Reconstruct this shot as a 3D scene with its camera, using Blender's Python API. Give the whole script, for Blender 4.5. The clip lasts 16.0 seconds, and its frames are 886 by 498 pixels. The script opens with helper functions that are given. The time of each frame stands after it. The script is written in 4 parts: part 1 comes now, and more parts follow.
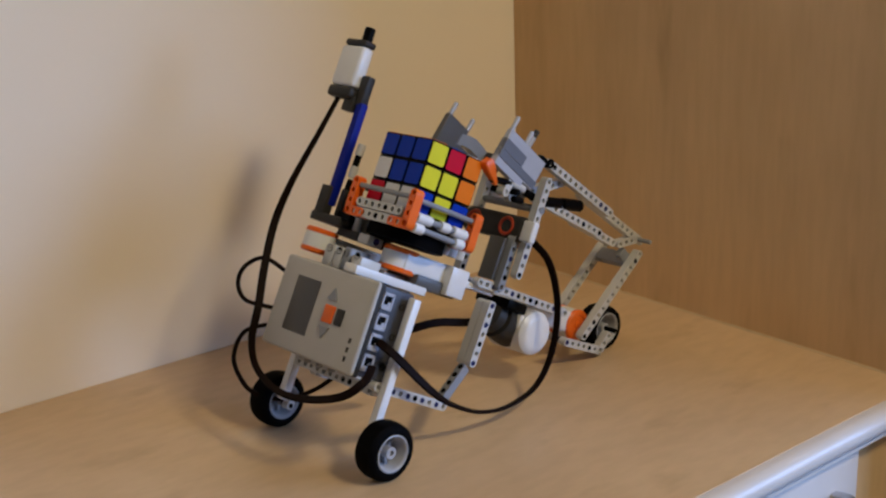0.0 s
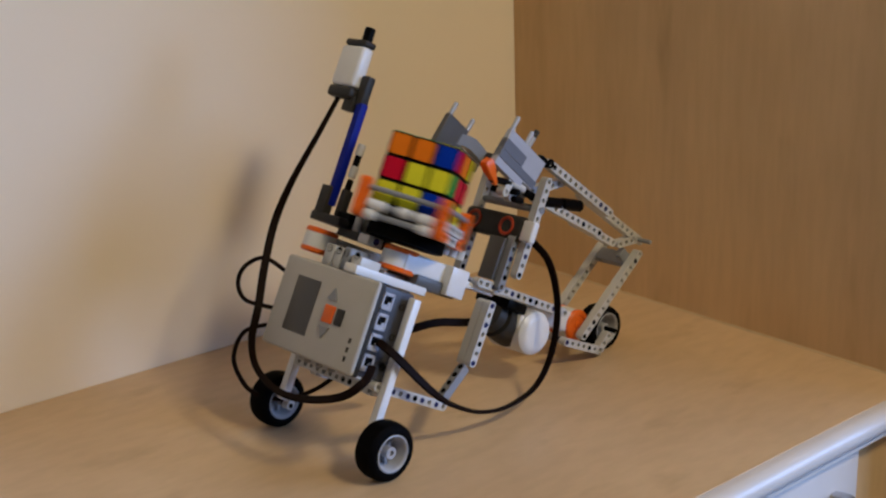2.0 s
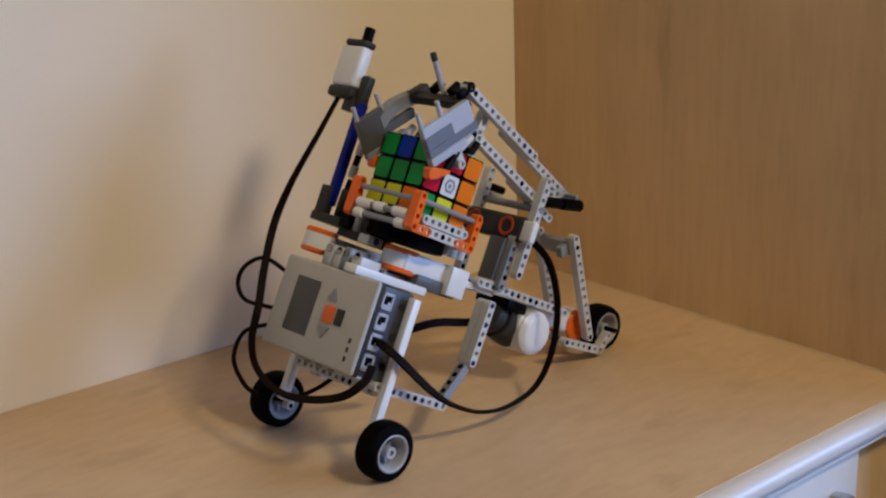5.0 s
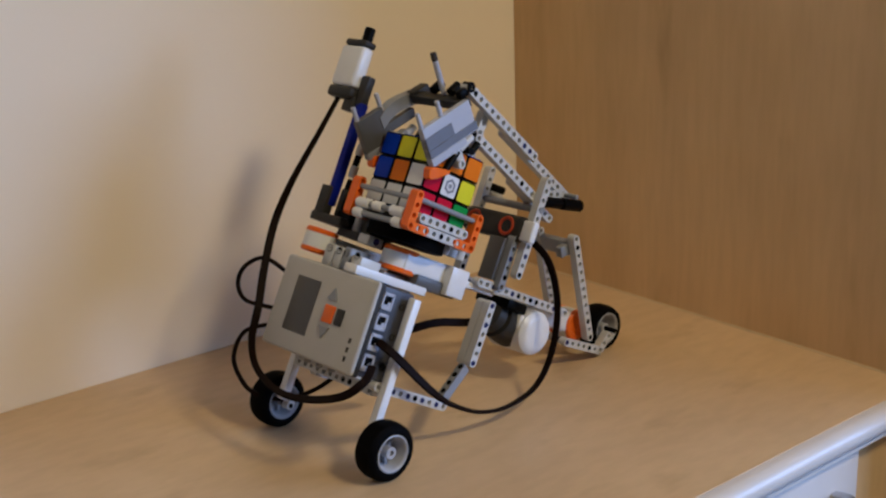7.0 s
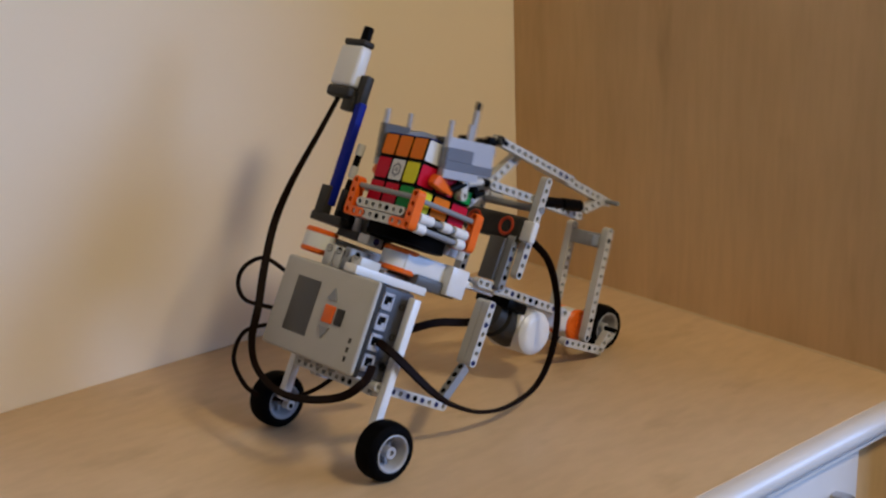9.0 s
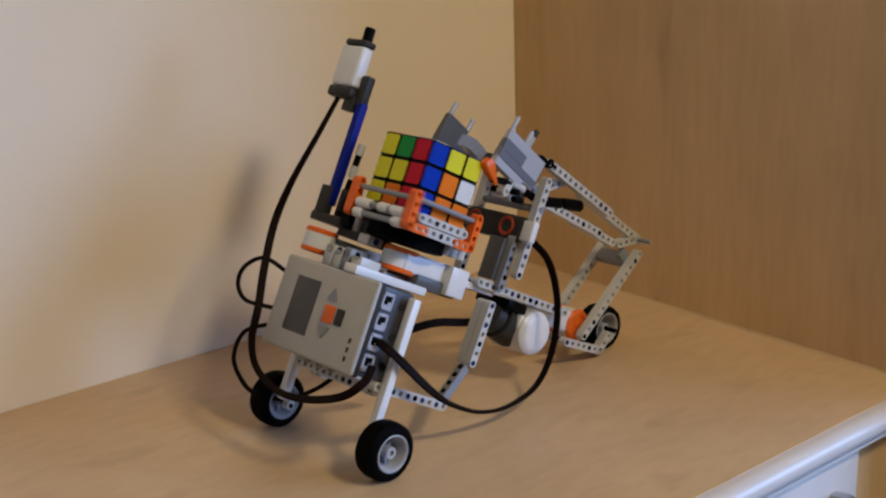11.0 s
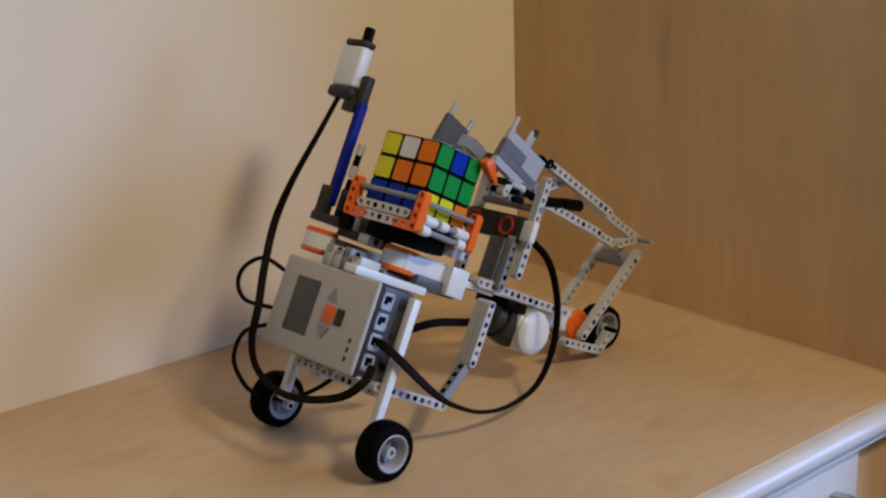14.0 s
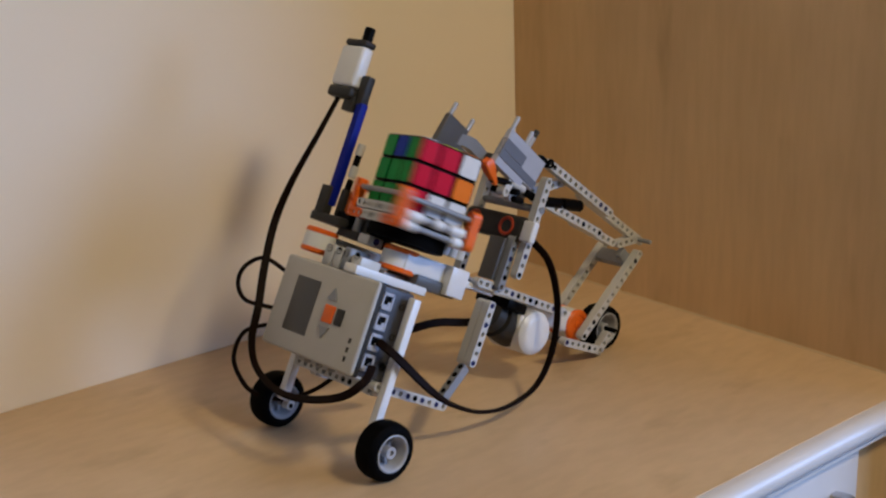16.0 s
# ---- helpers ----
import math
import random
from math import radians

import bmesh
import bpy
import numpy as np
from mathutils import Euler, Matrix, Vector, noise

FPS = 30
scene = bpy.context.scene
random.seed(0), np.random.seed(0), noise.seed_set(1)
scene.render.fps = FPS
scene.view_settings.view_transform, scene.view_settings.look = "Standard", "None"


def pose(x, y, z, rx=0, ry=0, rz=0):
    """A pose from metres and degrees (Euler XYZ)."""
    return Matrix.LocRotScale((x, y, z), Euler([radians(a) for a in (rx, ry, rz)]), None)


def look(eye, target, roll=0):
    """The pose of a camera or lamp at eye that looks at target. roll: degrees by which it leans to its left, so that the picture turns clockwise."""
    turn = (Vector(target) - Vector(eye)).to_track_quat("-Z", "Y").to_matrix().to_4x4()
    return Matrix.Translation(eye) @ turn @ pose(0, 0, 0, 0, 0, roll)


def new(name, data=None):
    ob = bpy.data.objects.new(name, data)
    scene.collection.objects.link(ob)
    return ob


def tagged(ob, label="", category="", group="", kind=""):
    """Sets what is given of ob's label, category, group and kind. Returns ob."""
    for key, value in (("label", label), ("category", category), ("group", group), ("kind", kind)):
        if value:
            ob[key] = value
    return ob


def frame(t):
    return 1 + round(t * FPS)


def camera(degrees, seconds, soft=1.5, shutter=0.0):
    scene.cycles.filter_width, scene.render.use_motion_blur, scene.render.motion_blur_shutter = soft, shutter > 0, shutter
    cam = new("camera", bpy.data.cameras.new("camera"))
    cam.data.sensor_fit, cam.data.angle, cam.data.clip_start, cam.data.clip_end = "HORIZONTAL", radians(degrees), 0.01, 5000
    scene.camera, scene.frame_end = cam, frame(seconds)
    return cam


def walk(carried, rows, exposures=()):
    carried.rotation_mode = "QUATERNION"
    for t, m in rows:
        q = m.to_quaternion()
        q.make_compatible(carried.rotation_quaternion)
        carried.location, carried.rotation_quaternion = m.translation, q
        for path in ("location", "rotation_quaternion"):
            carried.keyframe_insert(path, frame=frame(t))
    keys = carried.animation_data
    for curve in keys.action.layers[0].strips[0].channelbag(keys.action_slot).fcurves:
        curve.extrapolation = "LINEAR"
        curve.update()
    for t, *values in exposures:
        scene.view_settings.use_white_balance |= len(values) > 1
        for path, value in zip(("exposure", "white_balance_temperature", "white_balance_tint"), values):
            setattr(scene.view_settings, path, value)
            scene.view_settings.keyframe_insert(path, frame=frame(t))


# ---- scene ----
cam = camera(38.75, 16.0, soft=2.3, shutter=0.9)
EYE = Vector((-0.5952, -0.7510, 0.4313))
AHEAD = Vector((0.60354, 0.74144, -0.29327))
VIEW = look(EYE, EYE + AHEAD, -2.05)
walk(cam, [(0.0, VIEW), (16.0, VIEW)], exposures=[(0.0, 0.0), (16.0, 0.0)])

# ---- world and light ----
world = bpy.data.worlds.new("room_air")
scene.world = world
world.use_nodes = True
sky = world.node_tree.nodes.new("ShaderNodeTexSky")
sky.sky_type, sky.sun_disc = "NISHITA", False
sky.sun_elevation, sky.sun_rotation = radians(35), radians(200)
world.node_tree.links.new(sky.outputs[0], world.node_tree.nodes["Background"].inputs[0])
world.node_tree.nodes["Background"].inputs[1].default_value = 0.06


def area_lamp(name, eye, target, sx, sy, watts, color, label):
    data = bpy.data.lights.new(name, "AREA")
    data.shape, data.size, data.size_y, data.energy, data.color = "RECTANGLE", sx, sy, watts, color
    ob = new(name, data)
    ob.matrix_basis = look(eye, target)
    return tagged(ob, label, "lamp")


area_lamp("ceiling_lamp", (0.15, -1.55, 1.6), (0.05, 0.2, 0.2), 0.34, 0.26, 20.5, (1.0, 0.835, 0.545), "warm lamp hanging under the ceiling")
area_lamp("window_daylight", (2.1, -2.6, 0.75), (0.0, 0.1, 0.15), 2.0, 1.3, 116, (0.30, 0.50, 1.0), "cool daylight in a window opening")


# ---- materials ----
def mat(name, color, rough=0.5, metal=0.0, color2=None, scale=40.0, stretch=(1, 1, 1), bump=0.0, fine=600.0, detail=4.0, coat=0.0, mix=0.5, spec=0.5):
    m = bpy.data.materials.new(name)
    m.use_nodes = True
    nt = m.node_tree
    b = nt.nodes["Principled BSDF"]
    b.inputs["Base Color"].default_value = (*color, 1)
    b.inputs["Roughness"].default_value, b.inputs["Metallic"].default_value = rough, metal
    b.inputs["Coat Weight"].default_value = coat
    b.inputs["Specular IOR Level"].default_value = spec
    tc, mp = nt.nodes.new("ShaderNodeTexCoord"), nt.nodes.new("ShaderNodeMapping")
    mp.inputs["Scale"].default_value = stretch
    nt.links.new(tc.outputs["Object"], mp.inputs[0])
    n1 = nt.nodes.new("ShaderNodeTexNoise")
    n1.inputs["Scale"].default_value, n1.inputs["Detail"].default_value = scale, detail
    nt.links.new(mp.outputs[0], n1.inputs["Vector"])
    n2 = nt.nodes.new("ShaderNodeTexNoise")
    n2.inputs["Scale"].default_value, n2.inputs["Detail"].default_value = fine, 3.0
    nt.links.new(mp.outputs[0], n2.inputs["Vector"])
    c2 = color2 or tuple(c * 0.86 for c in color)
    ramp = nt.nodes.new("ShaderNodeValToRGB")
    ramp.color_ramp.elements[0].position, ramp.color_ramp.elements[1].position = 0.5 - mix / 2, 0.5 + mix / 2
    ramp.color_ramp.elements[0].color, ramp.color_ramp.elements[1].color = (*c2, 1), (*color, 1)
    nt.links.new(n1.outputs["Fac"], ramp.inputs[0])
    nt.links.new(ramp.outputs[0], b.inputs["Base Color"])
    rr = nt.nodes.new("ShaderNodeMapRange")
    rr.inputs[3].default_value, rr.inputs[4].default_value = max(0.02, rough - 0.08), min(1, rough + 0.1)
    nt.links.new(n2.outputs["Fac"], rr.inputs[0])
    nt.links.new(rr.outputs[0], b.inputs["Roughness"])
    if bump:
        bp = nt.nodes.new("ShaderNodeBump")
        bp.inputs["Strength"].default_value, bp.inputs["Distance"].default_value = bump, 0.001
        nt.links.new(n2.outputs["Fac"], bp.inputs["Height"])
        nt.links.new(bp.outputs[0], b.inputs["Normal"])
    return m


def wood(name, light, dark, axis, rough=0.35, figure=9.0, fleck=0.3, coat=0.0, knots=14.0, knot=0.75):
    """Veneer with long soft figure along one axis and short darker flecks."""
    m = mat(name, light, rough, color2=dark, scale=figure, stretch=axis, fine=90.0, detail=6.0, mix=0.55, coat=coat)
    nt = m.node_tree
    b = nt.nodes["Principled BSDF"]
    ramp = next(n for n in nt.nodes if n.bl_idname == "ShaderNodeValToRGB")
    tc = next(n for n in nt.nodes if n.bl_idname == "ShaderNodeTexCoord")
    mp2 = nt.nodes.new("ShaderNodeMapping")
    mp2.inputs["Scale"].default_value = [a * 7 for a in axis]
    nt.links.new(tc.outputs["Object"], mp2.inputs[0])
    n3 = nt.nodes.new("ShaderNodeTexNoise")
    n3.inputs["Scale"].default_value, n3.inputs["Detail"].default_value = figure * 1.4, 3.0
    nt.links.new(mp2.outputs[0], n3.inputs["Vector"])
    n4 = nt.nodes.new("ShaderNodeTexNoise")
    n4.inputs["Scale"].default_value, n4.inputs["Detail"].default_value = 5.0, 2.0
    nt.links.new(tc.outputs["Object"], n4.inputs["Vector"])
    r3 = nt.nodes.new("ShaderNodeValToRGB")
    r3.color_ramp.elements[0].position, r3.color_ramp.elements[1].position = 0.36, 0.62
    r3.color_ramp.elements[0].color = (1 - fleck, 1 - fleck * 1.1, 1 - fleck * 1.3, 1)
    r3.color_ramp.elements[1].color = (1, 1, 1, 1)
    nt.links.new(n3.outputs["Fac"], r3.inputs[0])
    r4 = nt.nodes.new("ShaderNodeValToRGB")
    r4.color_ramp.elements[0].position, r4.color_ramp.elements[1].position = 0.3, 0.7
    r4.color_ramp.elements[0].color, r4.color_ramp.elements[1].color = (0.86, 0.84, 0.8, 1), (1, 1, 1, 1)
    nt.links.new(n4.outputs["Fac"], r4.inputs[0])
    # sparse darker flecks, drawn out a little along the grain
    mp5 = nt.nodes.new("ShaderNodeMapping")
    mp5.inputs["Scale"].default_value = [a ** 0.6 for a in axis]
    nt.links.new(tc.outputs["Object"], mp5.inputs[0])
    n5 = nt.nodes.new("ShaderNodeTexNoise")
    n5.inputs["Scale"].default_value, n5.inputs["Detail"].default_value = knots, 4.0
    nt.links.new(mp5.outputs[0], n5.inputs["Vector"])
    r5 = nt.nodes.new("ShaderNodeValToRGB")
    r5.color_ramp.elements[0].position, r5.color_ramp.elements[1].position = 0.60, 0.76
    r5.color_ramp.elements[0].color, r5.color_ramp.elements[1].color = (1, 1, 1, 1), (knot, knot * 0.96, knot * 0.9, 1)
    nt.links.new(n5.outputs["Fac"], r5.inputs[0])
    last = ramp.outputs[0]
    for other in (r3.outputs[0], r4.outputs[0], r5.outputs[0]):
        mx = nt.nodes.new("ShaderNodeMix")
        mx.data_type, mx.blend_type = "RGBA", "MULTIPLY"
        mx.inputs[0].default_value = 1.0
        nt.links.new(last, mx.inputs[6])
        nt.links.new(other, mx.inputs[7])
        last = mx.outputs[2]
    nt.links.new(last, b.inputs["Base Color"])
    return m


PLASTER = mat("cream_plaster", (0.82, 0.71, 0.555), 0.85, color2=(0.80, 0.69, 0.535), scale=3.0, bump=0.06, fine=420.0)
DESK = wood("birch_veneer", (0.70, 0.50, 0.30), (0.615, 0.425, 0.25), (1.0, 2.6, 2.6), rough=0.33, figure=3.5, fleck=0.07, knots=10.0, knot=0.78)
PANEL = wood("maple_panel", (0.83, 0.58, 0.315), (0.67, 0.455, 0.245), (4.0, 4.0, 0.5), rough=0.45, figure=3.2, fleck=0.05, knots=7.0, knot=0.78)
ROOM_PAINT = mat("cream_paint", (0.48, 0.41, 0.30), 0.9, scale=3.0)
CARPET = mat("grey_carpet", (0.08, 0.078, 0.075), 0.95, scale=60.0, bump=0.4)
WHITE_PAINT = mat("white_gloss_paint", (0.64, 0.59, 0.545), 0.32, scale=25.0, color2=(0.60, 0.55, 0.505))
LIGHT_GREY = mat("light_grey_abs", (0.54, 0.535, 0.515), 0.32, scale=90.0, color2=(0.50, 0.495, 0.475))
STONE_GREY = mat("stone_grey_abs", (0.40, 0.415, 0.47), 0.34, scale=80.0, color2=(0.37, 0.385, 0.44))
WHITE_ABS = mat("white_abs", (0.74, 0.74, 0.74), 0.30, scale=80.0, color2=(0.70, 0.70, 0.69))
DARK_GREY = mat("dark_grey_abs", (0.038, 0.035, 0.031), 0.45, scale=80.0, color2=(0.027, 0.026, 0.025), spec=0.18)
MID_GREY = mat("mid_grey_abs", (0.24, 0.25, 0.27), 0.34, scale=80.0, color2=(0.21, 0.22, 0.24))
BLUE_GREY = mat("bluish_grey_abs", (0.13, 0.14, 0.17), 0.4, scale=70.0, color2=(0.115, 0.124, 0.15))
DARK_PLATE = mat("dark_stone_abs", (0.085, 0.083, 0.08), 0.4, scale=70.0)
BRICK_SIDE = mat("slate_grey_abs", (0.06, 0.063, 0.075), 0.4, scale=70.0, spec=0.3)
EYE_RED = mat("dark_red_abs", (0.42, 0.045, 0.012), 0.35, scale=80.0, spec=0.3)
BLACK_ABS = mat("black_abs", (0.0015, 0.0015, 0.0015), 0.4, scale=80.0, spec=0.06)
BLUE_ABS = mat("blue_abs", (0.003, 0.012, 0.24), 0.5, scale=80.0, spec=0.15)
NAVY_PIN = mat("navy_pin", (0.008, 0.012, 0.09), 0.35, scale=80.0)
ORANGE_ABS = mat("orange_abs", (0.86, 0.145, 0.012), 0.32, scale=80.0, spec=0.3)
COVER = mat("warm_grey_cover", (0.45, 0.43, 0.39), 0.45, scale=60.0, color2=(0.42, 0.40, 0.36), bump=0.08, fine=1500.0)
SCREEN = mat("unlit_display", (0.05, 0.045, 0.04), 0.3, scale=30.0)
RUBBER = mat("black_rubber", (0.0022, 0.002, 0.002), 0.65, scale=120.0, bump=0.2, fine=900.0, spec=0.03)
RIM_GREY = mat("rim_grey_abs", (0.36, 0.36, 0.37), 0.3, scale=90.0)
CABLE = mat("black_cable", (0.010, 0.0045, 0.003), 0.5, scale=200.0, color2=(0.006, 0.003, 0.002), spec=0.04)
CUBE_BLACK = mat("cube_black", (0.0015, 0.0015, 0.0015), 0.4, scale=100.0, spec=0.06)
STICKER = {
    "W": mat("sticker_white", (0.72, 0.72, 0.72), 0.34, scale=60.0, spec=0.10),
    "Y": mat("sticker_yellow", (0.72, 0.68, 0.03), 0.34, scale=60.0, spec=0.10),
    "R": mat("sticker_red", (0.56, 0.006, 0.03), 0.34, scale=60.0, spec=0.10),
    "O": mat("sticker_orange", (0.80, 0.19, 0.01), 0.34, scale=60.0, spec=0.10),
    "B": mat("sticker_blue", (0.0015, 0.034, 0.38), 0.34, scale=60.0, spec=0.10),
    "G": mat("sticker_green", (0.008, 0.27, 0.05), 0.34, scale=60.0, spec=0.10),
}
# pale colour of the highlight painted where desk and panel meet
EDGE_GLINT = mat("pale_edge_glint", (0.72, 0.57, 0.36), 0.5, scale=120.0)
STEEL = mat("brushed_steel", (0.6, 0.6, 0.62), 0.3, metal=1.0, scale=90.0)

# ---- mesh helpers (robot things are drawn in studs of 8 mm) ----
S = 0.008


def part(name, bm, material, parent=None, label="", scale=S, smooth=True, basis=None):
    """One bmesh as one mesh object, under a thing or a part."""
    weld = scale == S
    if weld:
        bmesh.ops.remove_doubles(bm, verts=bm.verts, dist=1e-4)
    bmesh.ops.recalc_face_normals(bm, faces=bm.faces)
    me = bpy.data.meshes.new(name)
    if scale != 1:
        bmesh.ops.scale(bm, vec=(scale,) * 3, verts=bm.verts)
    bm.to_mesh(me)
    bm.free()
    me.materials.append(material)
    if smooth:
        me.polygons.foreach_set("use_smooth", [True] * len(me.polygons))
        me.set_sharp_from_angle(angle=radians(35))
    ob = new(name, me)
    ob.parent = parent
    if basis is not None:
        ob.matrix_basis = basis
    if label:
        tagged(ob, label)
    return ob


def share(name, me, parent, basis, label=""):
    ob = new(name, me)
    ob.parent, ob.matrix_basis = parent, basis
    return tagged(ob, label)


def box(bm, lo, hi, bevel=0.08, seg=2, m=None):
    vs = [bm.verts.new((x, y, z)) for x in (lo[0], hi[0]) for y in (lo[1], hi[1]) for z in (lo[2], hi[2])]
    fs = [bm.faces.new([vs[i] for i in f]) for f in ((0, 1, 3, 2), (4, 6, 7, 5), (0, 4, 5, 1), (2, 3, 7, 6), (0, 2, 6, 4), (1, 5, 7, 3))]
    geo = vs
    if bevel:
        es = list({e for f in fs for e in f.edges})
        r = bmesh.ops.bevel(bm, geom=es + vs, offset=bevel, segments=seg, profile=0.5, affect="EDGES")
        geo = list({v for f in r["faces"] for v in f.verts})
    if m is not None:
        bmesh.ops.transform(bm, matrix=m, verts=geo)
    return geo


def ring_frame(p, q):
    a = (Vector(q) - Vector(p)).normalized()
    s = a.orthogonal().normalized()
    return a, s, a.cross(s)


def lathe(bm, p, q, profile, seg=20):
    """Turns (distance along p->q, radius) pairs about the axis; radius 0 closes."""
    a, s, t = ring_frame(p, q)
    rings = []
    for d, r in profile:
        c = Vector(p) + a * d
        if r <= 1e-6:
            rings.append([bm.verts.new(c)])
        else:
            rings.append([bm.verts.new(c + (s * math.cos(k * math.tau / seg) + t * math.sin(k * math.tau / seg)) * r) for k in range(seg)])
    for u, v in zip(rings, rings[1:]):
        for k in range(seg):
            j = (k + 1) % seg
            if len(u) == 1 and len(v) > 1:
                bm.faces.new((u[0], v[j], v[k]))
            elif len(v) == 1 and len(u) > 1:
                bm.faces.new((u[k], u[j], v[0]))
            elif len(u) > 1:
                bm.faces.new((u[k], u[j], v[j], v[k]))


def rod(bm, p, q, r, seg=14, round_end=0.06):
    n = (Vector(q) - Vector(p)).length
    lathe(bm, p, q, [(0, 0), (0, r - round_end), (round_end, r), (n - round_end, r), (n, r - round_end), (n, 0)], seg)


def tube(bm, p, q, r, ri, seg=16):
    n = (Vector(q) - Vector(p)).length
    lathe(bm, p, q, [(0.25, 0), (0.25, ri), (0, ri), (0, r - 0.04), (0.04, r), (n - 0.04, r), (n, r - 0.04), (n, ri), (n - 0.25, ri), (n - 0.25, 0)], seg)


def liftarm(bm, first, way, n, axis=(0, 1, 0), half=0.45, thick=0.45, hole=0.26):
    """A studless beam with n through holes; first hole's centre, direction of the row, axis of the holes."""
    o, d, h = Vector(first), Vector(way).normalized(), Vector(axis).normalized()
    w = h.cross(d)
    ca = math.atan2(half, 0.5)
    angs = []
    for base in (0, math.pi):
        angs += [base, base + ca / 2, base + ca, base + (ca + math.pi / 2) / 2]
        angs += [base + math.pi / 2, base + math.pi / 2 + (math.pi / 2 - ca) / 2, base + math.pi - ca, base + math.pi - ca / 2]
    for i in range(n):
        c = o + d * i
        inner, outer, flat = [], [], []
        for a in angs:
            x, y = math.cos(a), math.sin(a)
            inner.append((x * hole, y * hole))
            end = (i == 0 and x < -1e-6) or (i == n - 1 and x > 1e-6)
            if end:
                outer.append((x * half, y * half))
            else:
                k = min(0.5 / abs(x) if abs(x) > 1e-6 else 9, half / abs(y) if abs(y) > 1e-6 else 9)
                outer.append((x * k, y * k))
            flat.append(abs(abs(outer[-1][0]) - 0.5) < 1e-6)
        def vert(p, s):
            return bm.verts.new(c + d * p[0] + w * p[1] + h * thick * s)
        it, ib = [vert(p, 1) for p in inner], [vert(p, -1) for p in inner]
        ot, ob = [vert(p, 1) for p in outer], [vert(p, -1) for p in outer]
        for k in range(len(angs)):
            j = (k + 1) % len(angs)
            bm.faces.new((it[k], it[j], ot[j], ot[k]))
            bm.faces.new((ib[j], ib[k], ob[k], ob[j]))
            bm.faces.new((it[j], it[k], ib[k], ib[j]))
            if not (flat[k] and flat[j]):
                bm.faces.new((ot[k], ot[j], ob[j], ob[k]))


PIN_ME = {}


def pins(parent, first, way, spots, material, axis=(0, 1, 0), depth=0.47):
    """Connector pins seen in the holes of a beam."""
    o, d, h = Vector(first), Vector(way).normalized(), Vector(axis).normalized()
    key = material.name
    if key not in PIN_ME:
        bm = bmesh.new()
        lathe(bm, (0, 0, -depth), (0, 0, depth), [(0.12, 0), (0.12, 0.16), (0, 0.18), (0, 0.28), (0.05, 0.3), (2 * depth - 0.05, 0.3), (2 * depth, 0.28), (2 * depth, 0.18), (2 * depth - 0.12, 0.16), (2 * depth - 0.12, 0)], 12)
        bmesh.ops.scale(bm, vec=(S,) * 3, verts=bm.verts)
        me = bpy.data.meshes.new("pin")
        bmesh.ops.recalc_face_normals(bm, faces=bm.faces)
        bm.to_mesh(me)
        bm.free()
        me.materials.append(material)
        PIN_ME[key] = me
    turn = h.to_track_quat("Z", "Y").to_matrix().to_4x4()
    for i in spots:
        share("pin", PIN_ME[key], parent, Matrix.Translation((o + d * i) * S) @ turn)


def beam_part(name, parent, first, way, n, material, axis=(0, 1, 0), navy=(), black=(), label="", basis=None):
    bm = bmesh.new()
    liftarm(bm, first, way, n, axis)
    ob = part(name, bm, material, parent, label, basis=basis)
    pins(ob, first, way, navy, NAVY_PIN, axis)
    pins(ob, first, way, black, BLACK_ABS, axis)
    return ob


def sweep(bm, pts, half_w, half_t, steps=10, up=(0, 0, 1), twist=(0, 0)):
    """A ribbon-like cable through points (smoothed); twist: degrees about its run, spread evenly over its length."""
    P = [Vector(p) for p in pts]
    line = []
    for i in range(len(P) - 1):
        a, b, c, e = P[max(i - 1, 0)], P[i], P[i + 1], P[min(i + 2, len(P) - 1)]
        for k in range(steps):
            t = k / steps
            line.append(0.5 * ((2 * b) + (c - a) * t + (2 * a - 5 * b + 4 * c - e) * t * t + (3 * b - a - 3 * c + e) * t ** 3))
    line.append(P[-1])
    turns = np.interp(np.linspace(0, 1, len(line)), np.linspace(0, 1, len(twist)), twist)
    rings = []
    for i, p in enumerate(line):
        d = (line[min(i + 1, len(line) - 1)] - line[max(i - 1, 0)]).normalized()
        side = (Vector(up) - d * Vector(up).dot(d)).normalized()
        side = Matrix.Rotation(radians(turns[i]), 3, d) @ side
        n = d.cross(side)
        rings.append([bm.verts.new(p + side * half_w * x + n * half_t * y) for x, y in ((1, 0.45), (0.75, 1), (-0.75, 1), (-1, 0.45), (-1, -0.45), (-0.75, -1), (0.75, -1), (1, -0.45))])
    for u, v in zip(rings, rings[1:]):
        for k in range(8):
            bm.faces.new((u[k], u[(k + 1) % 8], v[(k + 1) % 8], v[k]))
    bm.faces.new(rings[0][::-1])
    bm.faces.new(rings[-1])


# ---- the room ----
DESK_Y0, DESK_Y1, PANEL_X = -0.249, 0.2476, 0.3261
FLOOR_Z, CEIL_Z = -0.76, 1.68


def slab(name, lo, hi, material, label, category, bevel=0.0, kind="structure"):
    bm = bmesh.new()
    box(bm, lo, hi, bevel, 3)
    ob = part(name, bm, material, None, label, scale=1)
    return tagged(ob, category=category, kind=kind)


